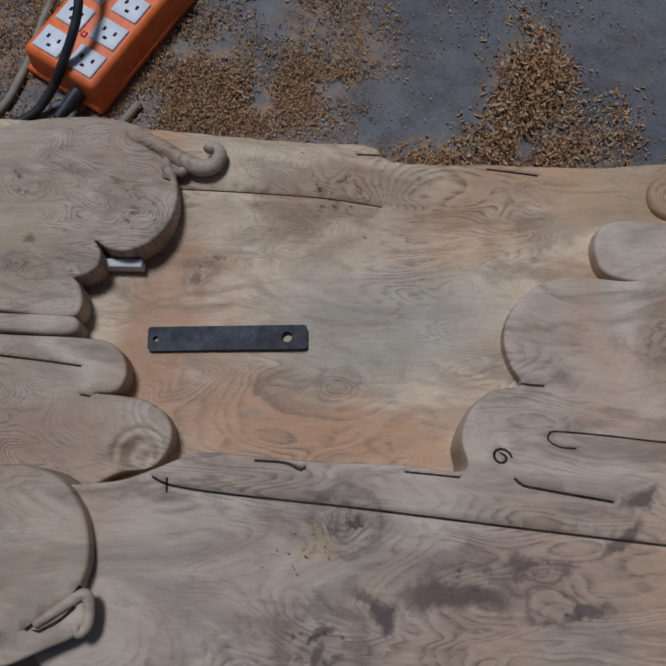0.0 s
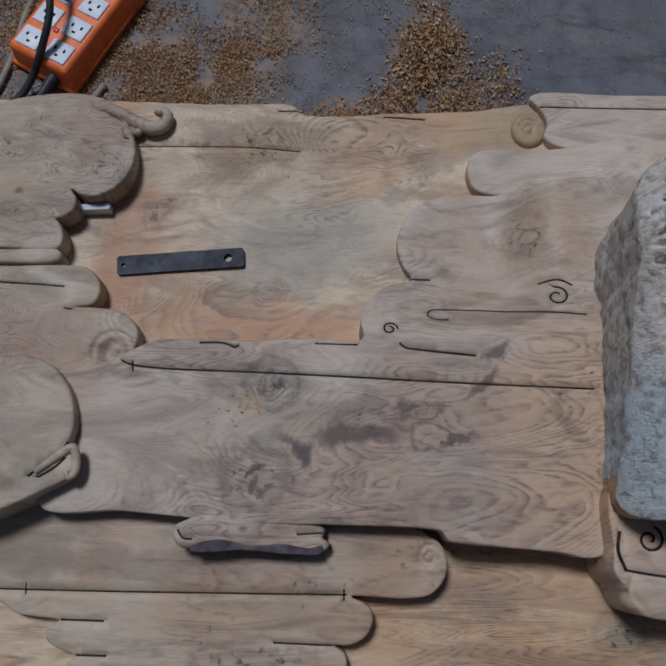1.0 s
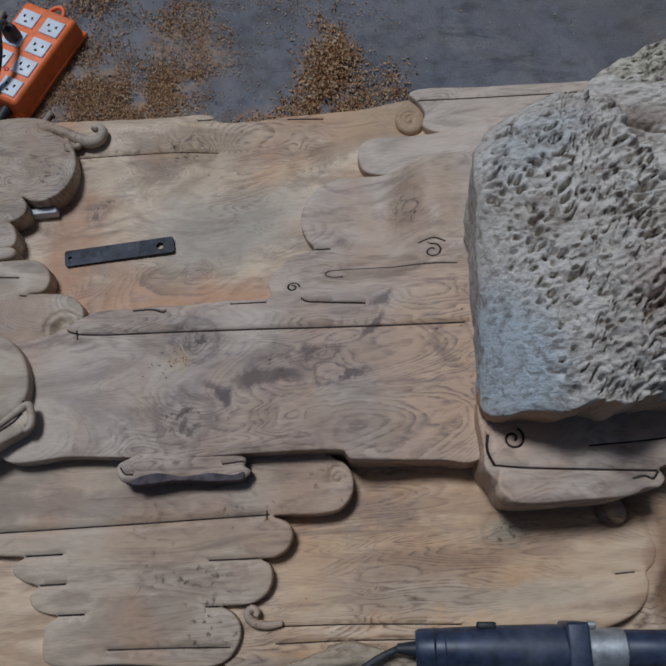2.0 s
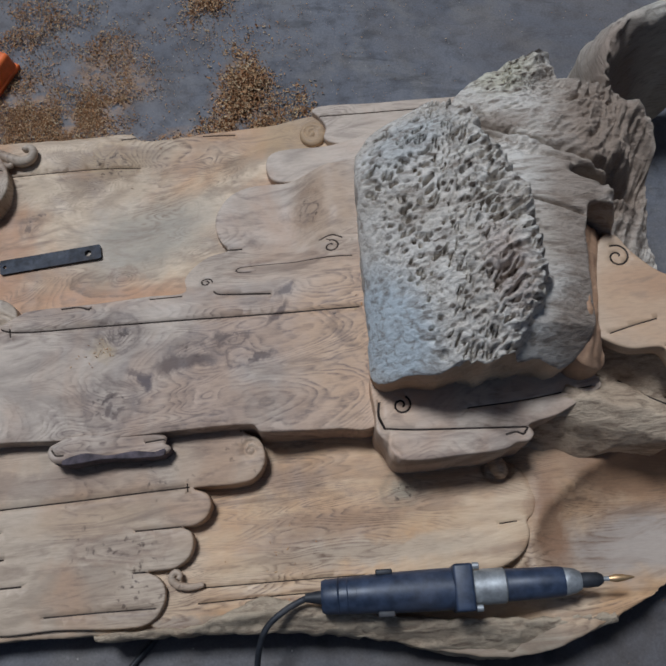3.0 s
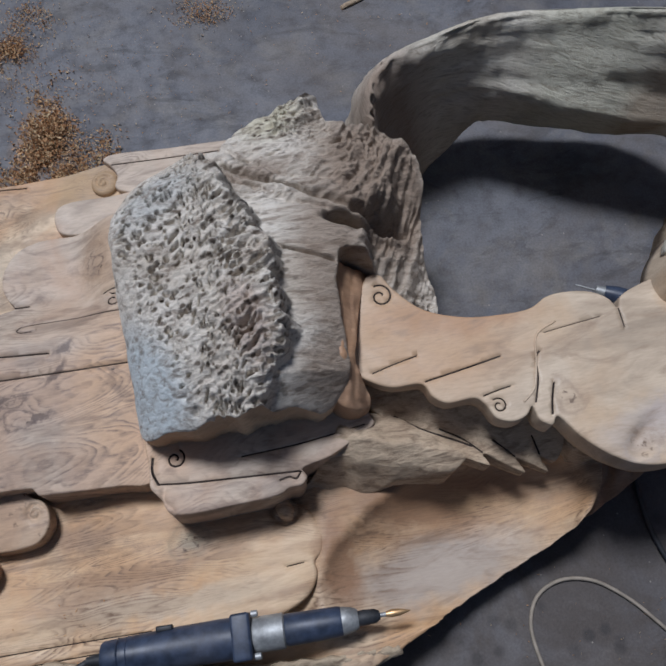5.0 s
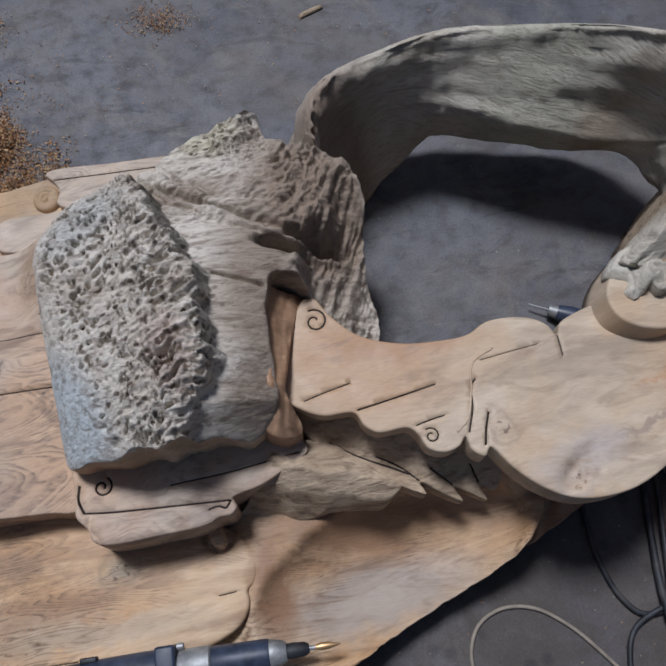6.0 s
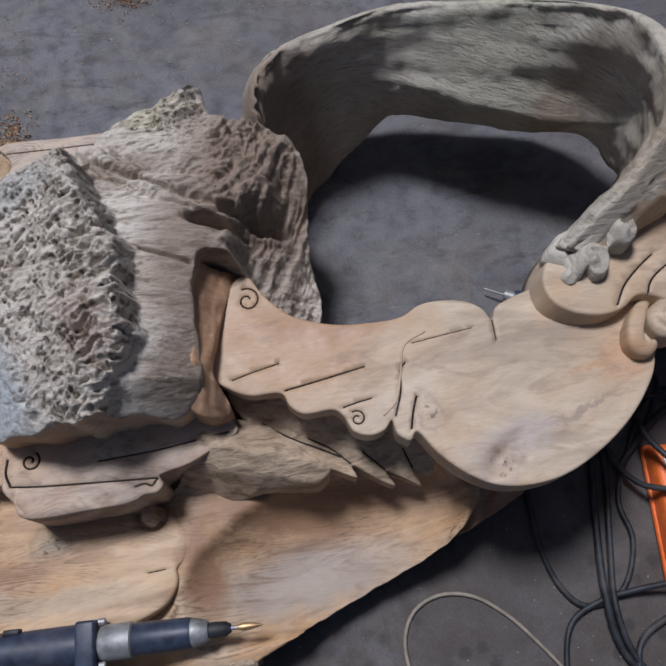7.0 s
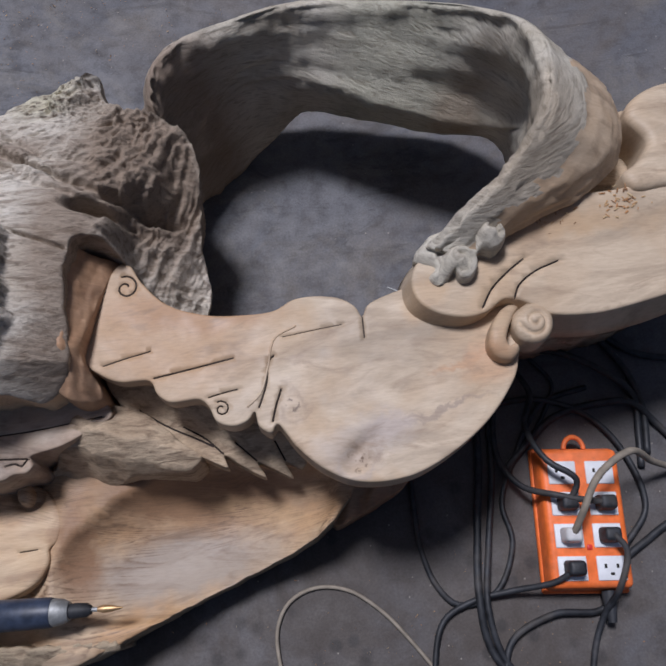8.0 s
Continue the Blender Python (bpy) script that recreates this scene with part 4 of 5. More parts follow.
plate("raw_edge", [(0.05, -0.352), (0.12, -0.351), (0.2, -0.352), (0.245, -0.335), (0.285, -0.327), (0.36, -0.348), (0.5, -0.377), (0.6, -0.388), (0.66, -0.393), (0.71, -0.392), (0.745, -0.392), (0.75, -0.405), (0.69, -0.424), (0.65, -0.432), (0.6, -0.441), (0.51, -0.424), (0.45, -0.402), (0.36, -0.383), (0.2, -0.366), (0.1, -0.361), (0.05, -0.358)],
      lambda x, y: 0.099 - 1.5 * max(0.0, -0.35 - 0.14 * max(0.0, x - 0.3) - y) ** 1.1 + 0.008 * n2(x * 0.5, y * 2.0, 38) + 0.004 * n2(x, y * 2.0, 90) - 0.012 * sstep((0.3 - x) / 0.2), 0.0, [RAW, CHAR], carving, "raw weathered bark edge", 0.006, 0.004, (), 0.0, 0.004, 6, 0.006)
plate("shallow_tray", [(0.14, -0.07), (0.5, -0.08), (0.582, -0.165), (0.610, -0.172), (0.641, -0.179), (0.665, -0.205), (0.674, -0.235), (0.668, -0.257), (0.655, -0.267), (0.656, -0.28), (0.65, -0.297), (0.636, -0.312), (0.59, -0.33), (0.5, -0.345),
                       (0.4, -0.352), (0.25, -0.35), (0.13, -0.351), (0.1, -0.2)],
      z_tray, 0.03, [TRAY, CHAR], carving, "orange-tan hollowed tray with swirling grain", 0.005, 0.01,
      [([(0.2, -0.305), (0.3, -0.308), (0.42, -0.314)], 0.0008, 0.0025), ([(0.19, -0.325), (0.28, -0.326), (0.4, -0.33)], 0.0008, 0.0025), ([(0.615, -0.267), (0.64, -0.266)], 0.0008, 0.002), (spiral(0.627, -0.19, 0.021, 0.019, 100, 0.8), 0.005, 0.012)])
plate("cloud_lobe", [(-0.44, -0.05), (0.1, -0.05), (0.25, -0.08), (0.276, -0.104), (0.291, -0.113), (0.299, -0.128), (0.298, -0.149), (0.282, -0.168), (0.255, -0.173), (0.195, -0.172), (0.214, -0.181), (0.219, -0.196), (0.211, -0.213),
                     (0.194, -0.222), (0.177, -0.223), (0.188, -0.230), (0.191, -0.245), (0.184, -0.263), (0.165, -0.275), (0.125, -0.277), (0.138, -0.284), (0.148, -0.298), (0.147, -0.317), (0.135, -0.336), (0.115, -0.345), (0.0, -0.338), (-0.1, -0.33),
                     (-0.103, -0.30), (-0.099, -0.286), (-0.085, -0.277), (-0.1, -0.273), (-0.118, -0.265), (-0.123, -0.251), (-0.112, -0.24), (-0.129, -0.233), (-0.144, -0.224), (-0.146, -0.211), (-0.132, -0.203), (-0.18, -0.196), (-0.21, -0.18), (-0.44, -0.15)],
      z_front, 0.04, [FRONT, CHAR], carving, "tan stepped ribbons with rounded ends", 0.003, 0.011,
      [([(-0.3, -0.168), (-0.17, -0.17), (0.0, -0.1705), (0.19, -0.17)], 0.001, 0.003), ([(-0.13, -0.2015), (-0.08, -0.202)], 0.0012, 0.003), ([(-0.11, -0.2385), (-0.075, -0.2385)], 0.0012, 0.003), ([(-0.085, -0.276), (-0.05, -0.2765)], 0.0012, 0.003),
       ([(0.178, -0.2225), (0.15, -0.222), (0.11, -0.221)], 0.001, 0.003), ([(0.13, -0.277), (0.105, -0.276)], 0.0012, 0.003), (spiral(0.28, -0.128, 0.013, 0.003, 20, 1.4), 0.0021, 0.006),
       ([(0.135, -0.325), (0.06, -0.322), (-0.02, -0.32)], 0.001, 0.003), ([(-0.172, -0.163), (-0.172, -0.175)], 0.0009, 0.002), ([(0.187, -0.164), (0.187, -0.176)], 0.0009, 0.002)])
scroll([(0.2, -0.301, 0.076), (0.18, -0.302, 0.079), (0.163, -0.297, 0.081), (0.157, -0.288, 0.083), (0.163, -0.281, 0.084), (0.17, -0.286, 0.086), (0.167, -0.291, 0.088)], 0.0055, FRONT)
bud_mesh = bmesh.new()
bmesh.ops.create_uvsphere(bud_mesh, u_segments=18, v_segments=12, radius=1)
bud_mesh.transform(Matrix.Translation((0.626, -0.19, 0.104)) @ Matrix.Rotation(0.3, 4, "Z") @ Matrix.Diagonal((0.012, 0.018, 0.016, 1)))
part("bud", bud_mesh, TRAY, carving, "small carved bud")

# stepped block before the burl
plate("step_block", [(0.463, -0.05), (0.456, -0.118), (0.455, -0.141), (0.467, -0.157), (0.478, -0.179), (0.565, -0.184), (0.624, -0.181), (0.637, -0.175), (0.655, -0.174), (0.663, -0.163), (0.658, -0.154), (0.7, -0.143), (0.745, -0.122), (0.768, -0.108), (0.735, -0.06), (0.70, -0.04)],
      z_step, 0.06, [PLANK, CHAR], carving, "grey-tan step with scribed lines", 0.0025, 0.009,
      [([(0.466, -0.138), (0.5, -0.143), (0.58, -0.15), (0.658, -0.156)], 0.0013, 0.004), (spiral(0.492, -0.108, 0.014, 0.003, 60, -1.3), 0.0014, 0.005), ([(0.58, -0.122), (0.66, -0.119), (0.755, -0.109)], 0.001, 0.003),
       ([(0.472, -0.148), (0.47, -0.16), (0.48, -0.174)], 0.003, 0.006), ([(0.463, -0.1), (0.46, -0.12), (0.466, -0.138)], 0.0018, 0.005), ([(0.625, -0.163), (0.64, -0.161), (0.648, -0.165), (0.655, -0.157)], 0.0014, 0.004)])
plate("root_foot", [(0.655, -0.172), (0.69, -0.14), (0.74, -0.09), (0.80, -0.1), (0.83, -0.125), (0.86, -0.155), (0.885, -0.178), (0.87, -0.19), (0.83, -0.188), (0.79, -0.186), (0.74, -0.192), (0.69, -0.188), (0.665, -0.183)],
      z_foot, 0.05, [GREY, CHAR], carving, "rough chiselled grey root wood", 0.002, 0.004, (), 0.0, 0.002, 5)
plate("drape", [(0.76, -0.06), (0.785, -0.1), (0.803, -0.116), (0.835, -0.142), (0.866, -0.166), (0.892, -0.18), (0.918, -0.194), (0.9185, -0.1925), (0.913, -0.176), (0.914, -0.1755), (0.942, -0.196), (0.968, -0.211), (0.9685, -0.2095), (0.958, -0.19), (0.959, -0.1895),
                (0.985, -0.203), (1.005, -0.214), (1.0055, -0.2125), (0.996, -0.192), (0.997, -0.1915), (1.02, -0.202), (1.03, -0.17), (0.98, -0.12), (0.9, -0.08), (0.82, -0.03), (0.77, -0.02)],
      z_drape, 0.125, [GREY, CHAR], carving, "carved drapery with saw-toothed hem", 0.0015, 0.005,
      [([(0.80, -0.1), (0.84, -0.128), (0.88, -0.15), (0.9, -0.162)], 0.0014, 0.004), ([(0.86, -0.13), (0.89, -0.15), (0.913, -0.174)], 0.0012, 0.004), ([(0.93, -0.16), (0.958, -0.188)], 0.0012, 0.004), ([(0.985, -0.165), (0.997, -0.19)], 0.0012, 0.004)])
plate("ribbed_root", [(1.05, -0.2), (1.06, -0.28), (1.1, -0.268), (1.14, -0.25), (1.172, -0.23), (1.165, -0.2), (1.1, -0.18)],
      lambda x, y: 0.088 + 0.012 * abs(math.sin((x * 0.95 - y * 0.3) * 95 + 1.2 * n2(x, y, 30))) - 0.25 * max(0.0, -0.22 - y), 0.004, [NECK, CHAR], carving, "dark ribbed root under the disc", 0.003, 0.004, (), 0.0, 0.002, 4)

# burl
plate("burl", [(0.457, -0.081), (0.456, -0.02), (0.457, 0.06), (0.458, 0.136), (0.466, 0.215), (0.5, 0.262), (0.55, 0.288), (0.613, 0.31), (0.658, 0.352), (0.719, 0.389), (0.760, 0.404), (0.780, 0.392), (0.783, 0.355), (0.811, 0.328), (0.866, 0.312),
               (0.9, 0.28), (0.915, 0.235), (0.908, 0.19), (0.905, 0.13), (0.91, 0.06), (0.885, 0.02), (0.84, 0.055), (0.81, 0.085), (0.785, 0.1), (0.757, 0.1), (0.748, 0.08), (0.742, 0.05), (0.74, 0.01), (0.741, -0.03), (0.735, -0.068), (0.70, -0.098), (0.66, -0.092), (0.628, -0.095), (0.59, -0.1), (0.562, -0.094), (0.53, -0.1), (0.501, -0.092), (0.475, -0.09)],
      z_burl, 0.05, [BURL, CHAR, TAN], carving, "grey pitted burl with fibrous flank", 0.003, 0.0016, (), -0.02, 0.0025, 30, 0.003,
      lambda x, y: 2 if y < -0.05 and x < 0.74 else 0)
plate("bark_collar", [(0.715, -0.085), (0.72, 0.0), (0.722, 0.08), (0.748, 0.098), (0.772, 0.094), (0.799, 0.092), (0.786, 0.07), (0.771, 0.03), (0.759, -0.01), (0.75, -0.045), (0.765, -0.09), (0.74, -0.1)],
      lambda x, y: 0.298 - 1.15 * max(0.0, x - 0.735 - 0.1 * max(0.0, y)) - 0.9 * max(0, -0.04 - y) + 0.005 * n2((x - 0.2 * y) * 3, y * 0.3, 60) + 0.002 * n2((x - 0.2 * y) * 3, y * 0.3, 150), 0.1, [NECK, CHAR], carving, "reddish chiselled strip", 0.002, 0.003)

# neck and round leaf
plate("neck_disc", [(0.757, -0.01), (0.769, 0.03), (0.784, 0.07), (0.797, 0.086), (0.812, 0.083), (0.826, 0.058), (0.859, 0.020), (0.910, -0.003), (0.955, -0.010), (1.003, -0.010), (1.030, 0.002), (1.059, 0.003), (1.092, -0.005), (1.111, -0.02), (1.118, -0.035), (1.127, -0.02),
                    (1.160, -0.007), (1.2, 0.0), (1.26, 0.0), (1.31, -0.06), (1.306, -0.128), (1.283, -0.165), (1.249, -0.199), (1.201, -0.230), (1.157, -0.248), (1.114, -0.252), (1.079, -0.246), (1.044, -0.226), (1.015, -0.196), (0.993, -0.164), (0.985, -0.174),
                    (0.970, -0.163), (0.966, -0.144), (0.957, -0.154), (0.938, -0.159), (0.917, -0.150), (0.908, -0.13), (0.898, -0.119), (0.858, -0.117), (0.842, -0.104), (0.834, -0.086), (0.793, -0.081), (0.767, -0.067), (0.746, -0.045)],
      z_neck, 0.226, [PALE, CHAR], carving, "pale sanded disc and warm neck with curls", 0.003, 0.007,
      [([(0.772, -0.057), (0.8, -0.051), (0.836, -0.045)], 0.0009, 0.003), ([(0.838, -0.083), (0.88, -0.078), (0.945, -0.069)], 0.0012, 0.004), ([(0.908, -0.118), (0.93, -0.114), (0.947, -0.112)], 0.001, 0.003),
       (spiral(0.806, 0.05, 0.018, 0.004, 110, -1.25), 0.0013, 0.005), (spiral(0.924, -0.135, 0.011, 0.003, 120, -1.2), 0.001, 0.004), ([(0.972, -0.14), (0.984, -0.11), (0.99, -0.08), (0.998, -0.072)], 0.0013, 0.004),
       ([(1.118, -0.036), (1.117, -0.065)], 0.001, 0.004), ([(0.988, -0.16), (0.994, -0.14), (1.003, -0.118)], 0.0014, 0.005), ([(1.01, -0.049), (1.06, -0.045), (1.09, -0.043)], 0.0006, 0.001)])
plate("root_core", [(0.8, -0.04), (0.86, -0.07), (0.95, -0.1), (1.02, -0.15), (1.05, -0.19), (1.1, -0.195), (1.13, -0.18), (1.17, -0.11), (1.2, -0.05), (1.1, -0.06), (0.98, -0.04), (0.9, -0.03), (0.82, 0.0)],
      lambda x, y: 0.24, 0.001, [GREY, CHAR], carving, "rough root wood below the disc", 0.004, 0.02, (), 0.035, 0.006, 6)
plate("seat_slab", [(1.199, 0.022), (1.183, -0.007), (1.187, -0.035), (1.209, -0.055), (1.246, -0.065), (1.274, -0.06), (1.30, -0.045), (1.325, -0.052), (1.350, -0.07), (1.410, -0.077), (1.468, -0.070), (1.56, -0.05), (1.72, 0.0), (1.74, 0.08), (1.542, 0.1), (1.469, 0.09), (1.4, 0.09), (1.35, 0.08), (1.25, 0.06)],
      z_slab, 0.258, [PALE, CHAR], carving, "pale sanded slab", 0.004, 0.011, flare=0.014, grooves=
      [([(1.268, -0.055), (1.285, -0.03), (1.315, -0.005), (1.335, 0.008)], 0.0013, 0.004), ([(1.31, -0.05), (1.32, -0.03), (1.345, -0.012), (1.38, 0.0)], 0.0013, 0.004)])
plate("root_core", [(1.26, -0.03), (1.4, -0.04), (1.6, 0.0), (1.7, 0.15), (1.6, 0.24), (1.48, 0.26), (1.40, 0.2), (1.33, 0.1)], lambda x, y: 0.26, 0.001, [GREY, CHAR], carving, "", 0.004, 0.02, (), 0.0, 0.004, 4)
plate("crescent", [(1.333, -0.028), (1.31, -0.045), (1.29, -0.06), (1.272, -0.086), (1.269, -0.108), (1.279, -0.121), (1.296, -0.124), (1.307, -0.112), (1.303, -0.104), (1.294, -0.108), (1.291, -0.1), (1.297, -0.084), (1.31, -0.064), (1.328, -0.044)],
      lambda x, y: 0.318 - 9.0 * ((x - 1.285) ** 2 * 0.6 + (y + 0.09) ** 2) + 0.001 * n2(x, y, 30), 0.262, [PALE, CHAR], carving, "rounded crescent leaf", 0.006, 0.004)
plate("curl", [(1.303, -0.083), (1.306, -0.068), (1.318, -0.058), (1.332, -0.052), (1.352, -0.058), (1.357, -0.074), (1.353, -0.092), (1.342, -0.104), (1.326, -0.107), (1.31, -0.1)],
      lambda x, y: 0.322 - 14 * ((x - 1.33) ** 2 + (y + 0.08) ** 2), 0.27, [PALE, CHAR], carving, "carved curl", 0.006, 0.003, [(spiral(1.331, -0.08, 0.019, 0.004, 190, 1.35), 0.0022, 0.008)])
plate("cloud_lobe", [(1.515, 0.2), (1.533, 0.229), (1.6, 0.25), (1.7, 0.2), (1.7, 0.1), (1.54, 0.086), (1.497, 0.086), (1.488, 0.109), (1.513, 0.128), (1.535, 0.16)], lambda x, y: 0.335 + 0.002 * n2(x, y, 9), 0.2, [PALE, CHAR], carving, "", 0.012, 0.01)


def z_leaf(x, y):
    z = 0.312 + 0.3 * max(0.0, y + 0.02) + 0.006 * n2((x + y) * 0.5, (y - x) * 1.6, 40) + 0.003 * n2((x + y) * 0.6, (y - x) * 2, 100)
    for cx, cy, r, h in ((1.248, 0.002, 0.028, 0.036), (1.288, 0.03, 0.024, 0.05), (1.216, -0.011, 0.012, 0.022)):
        d = math.hypot(x - cx, y - cy) / r
        if d < 1:
            z = max(z, 0.31 + 0.15 * max(0.0, y) + h * (1 - d ** 3) ** 0.5 - 0.016 * math.exp(-((d - 0.38) / 0.13) ** 2) * (x > cx - 0.004))
    return z


plate("carved_leaf", [(1.190, 0.02), (1.21, 0.045), (1.234, 0.056), (1.277, 0.085), (1.3, 0.075), (1.312, 0.05), (1.307, 0.025), (1.29, 0.012), (1.272, 0.015), (1.27, 0.0), (1.262, -0.016), (1.245, -0.02), (1.238, -0.004), (1.23, -0.015), (1.214, -0.02), (1.205, -0.008), (1.215, 0.005)],
      z_leaf, 0.3, [HOOP], carving, "grey carved leaf cluster", 0.012, 0.004, (), 0.0, 0.0015, 4)


tube("rim_line", [(1.03, -0.036, z_neck(1.03, -0.036)), (1.0, -0.05, z_neck(1.0, -0.05)), (0.988, -0.088, z_neck(0.988, -0.088)), (0.975, -0.122, z_neck(0.975, -0.122)), (0.957, -0.137, z_neck(0.957, -0.137))], 0.0016, PALE, carving, "thin raised line", 0.004)

# root hoop
def hoop():
    """A bent root: crest line, inner foot and outer foot at stations round the opening."""
    crest = [(0.86, 0.325, 0.262), (0.868, 0.362, 0.282), (0.9, 0.406, 0.283), (0.984, 0.438, 0.285), (1.08, 0.452, 0.297), (1.193, 0.43, 0.312), (1.3, 0.37, 0.36), (1.36, 0.285, 0.415), (1.362, 0.205, 0.438), (1.35, 0.145, 0.43), (1.31, 0.1, 0.4), (1.268, 0.07, 0.385), (1.205, 0.03, 0.335)]
    foot = [(0.885, 0.27, 0.05), (0.9, 0.29, 0.05), (0.945, 0.335, 0.02), (1.0, 0.388, 0.02), (1.09, 0.425, 0.085), (1.183, 0.389, 0.1), (1.3, 0.35, 0.105), (1.385, 0.31, 0.13), (1.4, 0.23, 0.16), (1.385, 0.17, 0.2), (1.34, 0.13, 0.24), (1.285, 0.095, 0.27), (1.23, 0.05, 0.27)]
    lip = [(0.875, 0.295, 0.16), (0.885, 0.32, 0.165), (0.925, 0.37, 0.165), (1.0, 0.422, 0.165), (1.1, 0.395, 0.19), (1.205, 0.335, 0.205), (1.3, 0.285, 0.21), (1.365, 0.252, 0.24), (1.378, 0.215, 0.3), (1.36, 0.16, 0.33), (1.32, 0.115, 0.33), (1.275, 0.083, 0.33), (1.215, 0.04, 0.3)]
    skirt = [(0.84, 0.33, 0.1), (0.84, 0.38, 0.1), (0.88, 0.435, 0.08), (0.985, 0.46, 0.05), (1.085, 0.474, 0.06), (1.205, 0.452, 0.05), (1.36, 0.41, 0.07), (1.46, 0.335, 0.22), (1.51, 0.24, 0.31), (1.495, 0.14, 0.325), (1.43, 0.085, 0.325), (1.36, 0.06, 0.322), (1.27, 0.025, 0.312)]
    n = 330
    def dense(p):
        q = curve_through(p, False, 0.004)
        # even share of steps per station
        idx = [int(np.argmin(np.linalg.norm(q - np.array(a), axis=1))) for a in p]
        pos = np.interp(np.linspace(0, len(p) - 1, n), range(len(p)), idx)
        return np.stack([np.interp(pos, range(len(q)), q[:, k]) for k in range(3)], 1)
    C, F, S, P = dense(crest), dense(foot), dense(skirt), dense(lip)
    verts, faces = [], []
    across = 64
    for i in range(n):
        out = (S[i] - F[i]) * np.array((1, 1, 0))
        out /= np.linalg.norm(out) + 1e-9
        rim = 0.016
        ring = []
        for k in range(across):
            u = k / across
            if u < 0.4:
                a = u / 0.4
                p = F[i] + (P[i] - F[i]) * (a / 0.4) if a < 0.4 else P[i] + (C[i] - P[i]) * ((a - 0.4) / 0.6) + np.array((0, 0, -0.012)) * math.sin(math.pi * (a - 0.4) / 0.6)
            elif u < 0.52:
                a = (u - 0.4) / 0.12
                p = C[i] + out * rim * a * 1.4 + np.array((0, 0, 0.006 * math.sin(math.pi * a)))
            elif u < 0.88:
                a = (u - 0.52) / 0.36
                st = C[i] + out * rim * 1.4
                p = st + (S[i] - st) * a + out * 0.02 * math.sin(math.pi * a)
            else:
                a = (u - 0.88) / 0.12
                p = S[i] + (F[i] - S[i]) * a - np.array((0, 0, 0.01 * math.sin(math.pi * a)))
            q = Vector(p)
            th = i / n * 14
            dent = 0.03 * math.exp(-((i / n - 0.56) / 0.09) ** 2 - ((u - 0.22) / 0.09) ** 2)
            torn = sstep(1 - abs(u - 0.42) / 0.06)
            dent += torn * (0.011 * abs(noise.noise((th * 1.9, 0.3, 9.0))) + 0.004 * abs(noise.noise((th * 4.5, 0.3, 5.0))))
            dent += 0.0025 * max(0.0, noise.noise((th * 0.6 + u * 2, u * 22 + th * 0.5, 7.0)) - 0.15) * 4 * (u < 0.42)
            along = noise.noise((th * 0.5, u * 15, 1.0)) * 0.005 + noise.noise((th * 0.9, u * 36, 4.0)) * 0.005 + noise.noise((th * 1.6, u * 80, 4.0)) * 0.0025 + noise.noise(q * 40) * 0.003 + noise.noise(q * 110) * 0.0016 - dent
            verts.append(p - out * along + np.array((0, 0, along * 0.7 if 0.35 < u < 0.55 else 0)))
    for i in range(n - 1):
        for k in range(across):
            a, b = i * across + k, i * across + (k + 1) % across
            faces.append((a, a + across, b + across, b))
    index = [1 if i > n * 0.52 and 0.6 + 0.05 * noise.noise((i * 0.11, 0, 0)) < k / across < 0.9 else 0 for i in range(n - 1) for k in range(across)] + [0, 0]
    faces += [tuple(range(across)), tuple(reversed(range((n - 1) * across, n * across)))]
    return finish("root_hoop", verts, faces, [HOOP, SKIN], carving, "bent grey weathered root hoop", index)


hoop()


# ---- things on the carving ----
def flat_bar():
    ob = thing("steel_bar", "flat black steel bar with a hole at each end", "steel bar", pose(-0.026, 0.2315, z_board(-0.02, 0.23) + 0.0006, 0.3, -0.5, 4.6))
    bm = bmesh.new()
    L, w, h = 0.164, 0.0255, 0.005
    from mathutils.geometry import delaunay_2d_cdt
    def corner(cx, cy, a0, r=0.004):
        return [(cx + r * math.cos(radians(a0 + 22.5 * i)), cy + r * math.sin(radians(a0 + 22.5 * i))) for i in range(5)]
    o = corner(L / 2 - .004, w / 2 - .004, 0) + corner(-L / 2 + .004, w / 2 - .004, 90) + corner(-L / 2 + .004, -w / 2 + .004, 180) + corner(L / 2 - .004, -w / 2 + .004, 270)
    loops = [o]
    for cx, r in ((-L / 2 + 0.008, 0.003), (L / 2 - 0.021, 0.0055)):
        loops.append([(cx + r * math.cos(2 * math.pi * i / 16), r * math.sin(2 * math.pi * i / 16)) for i in range(16)])
    pts, edges = [], []
    for lp in loops:
        b = len(pts)
        pts += lp
        edges += [(b + i, b + (i + 1) % len(lp)) for i in range(len(lp))]
    v2, e2, f2, *_ = delaunay_2d_cdt([Vector(p) for p in pts], edges, [], 0, 1e-6)
    keep = []
    for f in f2:
        c = sum((v2[i] for i in f), Vector((0, 0))) / len(f)
        if all((c - Vector((cx, 0))).length > r * 0.98 for cx, r in ((-L / 2 + 0.008, 0.003), (L / 2 - 0.021, 0.0055))) and abs(c.x) < L / 2 and abs(c.y) < w / 2:
            keep.append(f)
    lo = [bm.verts.new((v.x, v.y, 0)) for v in v2]
    fs = [bm.faces.new([lo[i] for i in f]) for f in keep]
    ext = bmesh.ops.extrude_face_region(bm, geom=fs)
    for v in ext["geom"]:
        if isinstance(v, bmesh.types.BMVert):
            v.co.z = h
    bmesh.ops.recalc_face_normals(bm, faces=bm.faces)
    bar = part("bar", bm, STEEL, ob, smooth=False)


flat_bar()

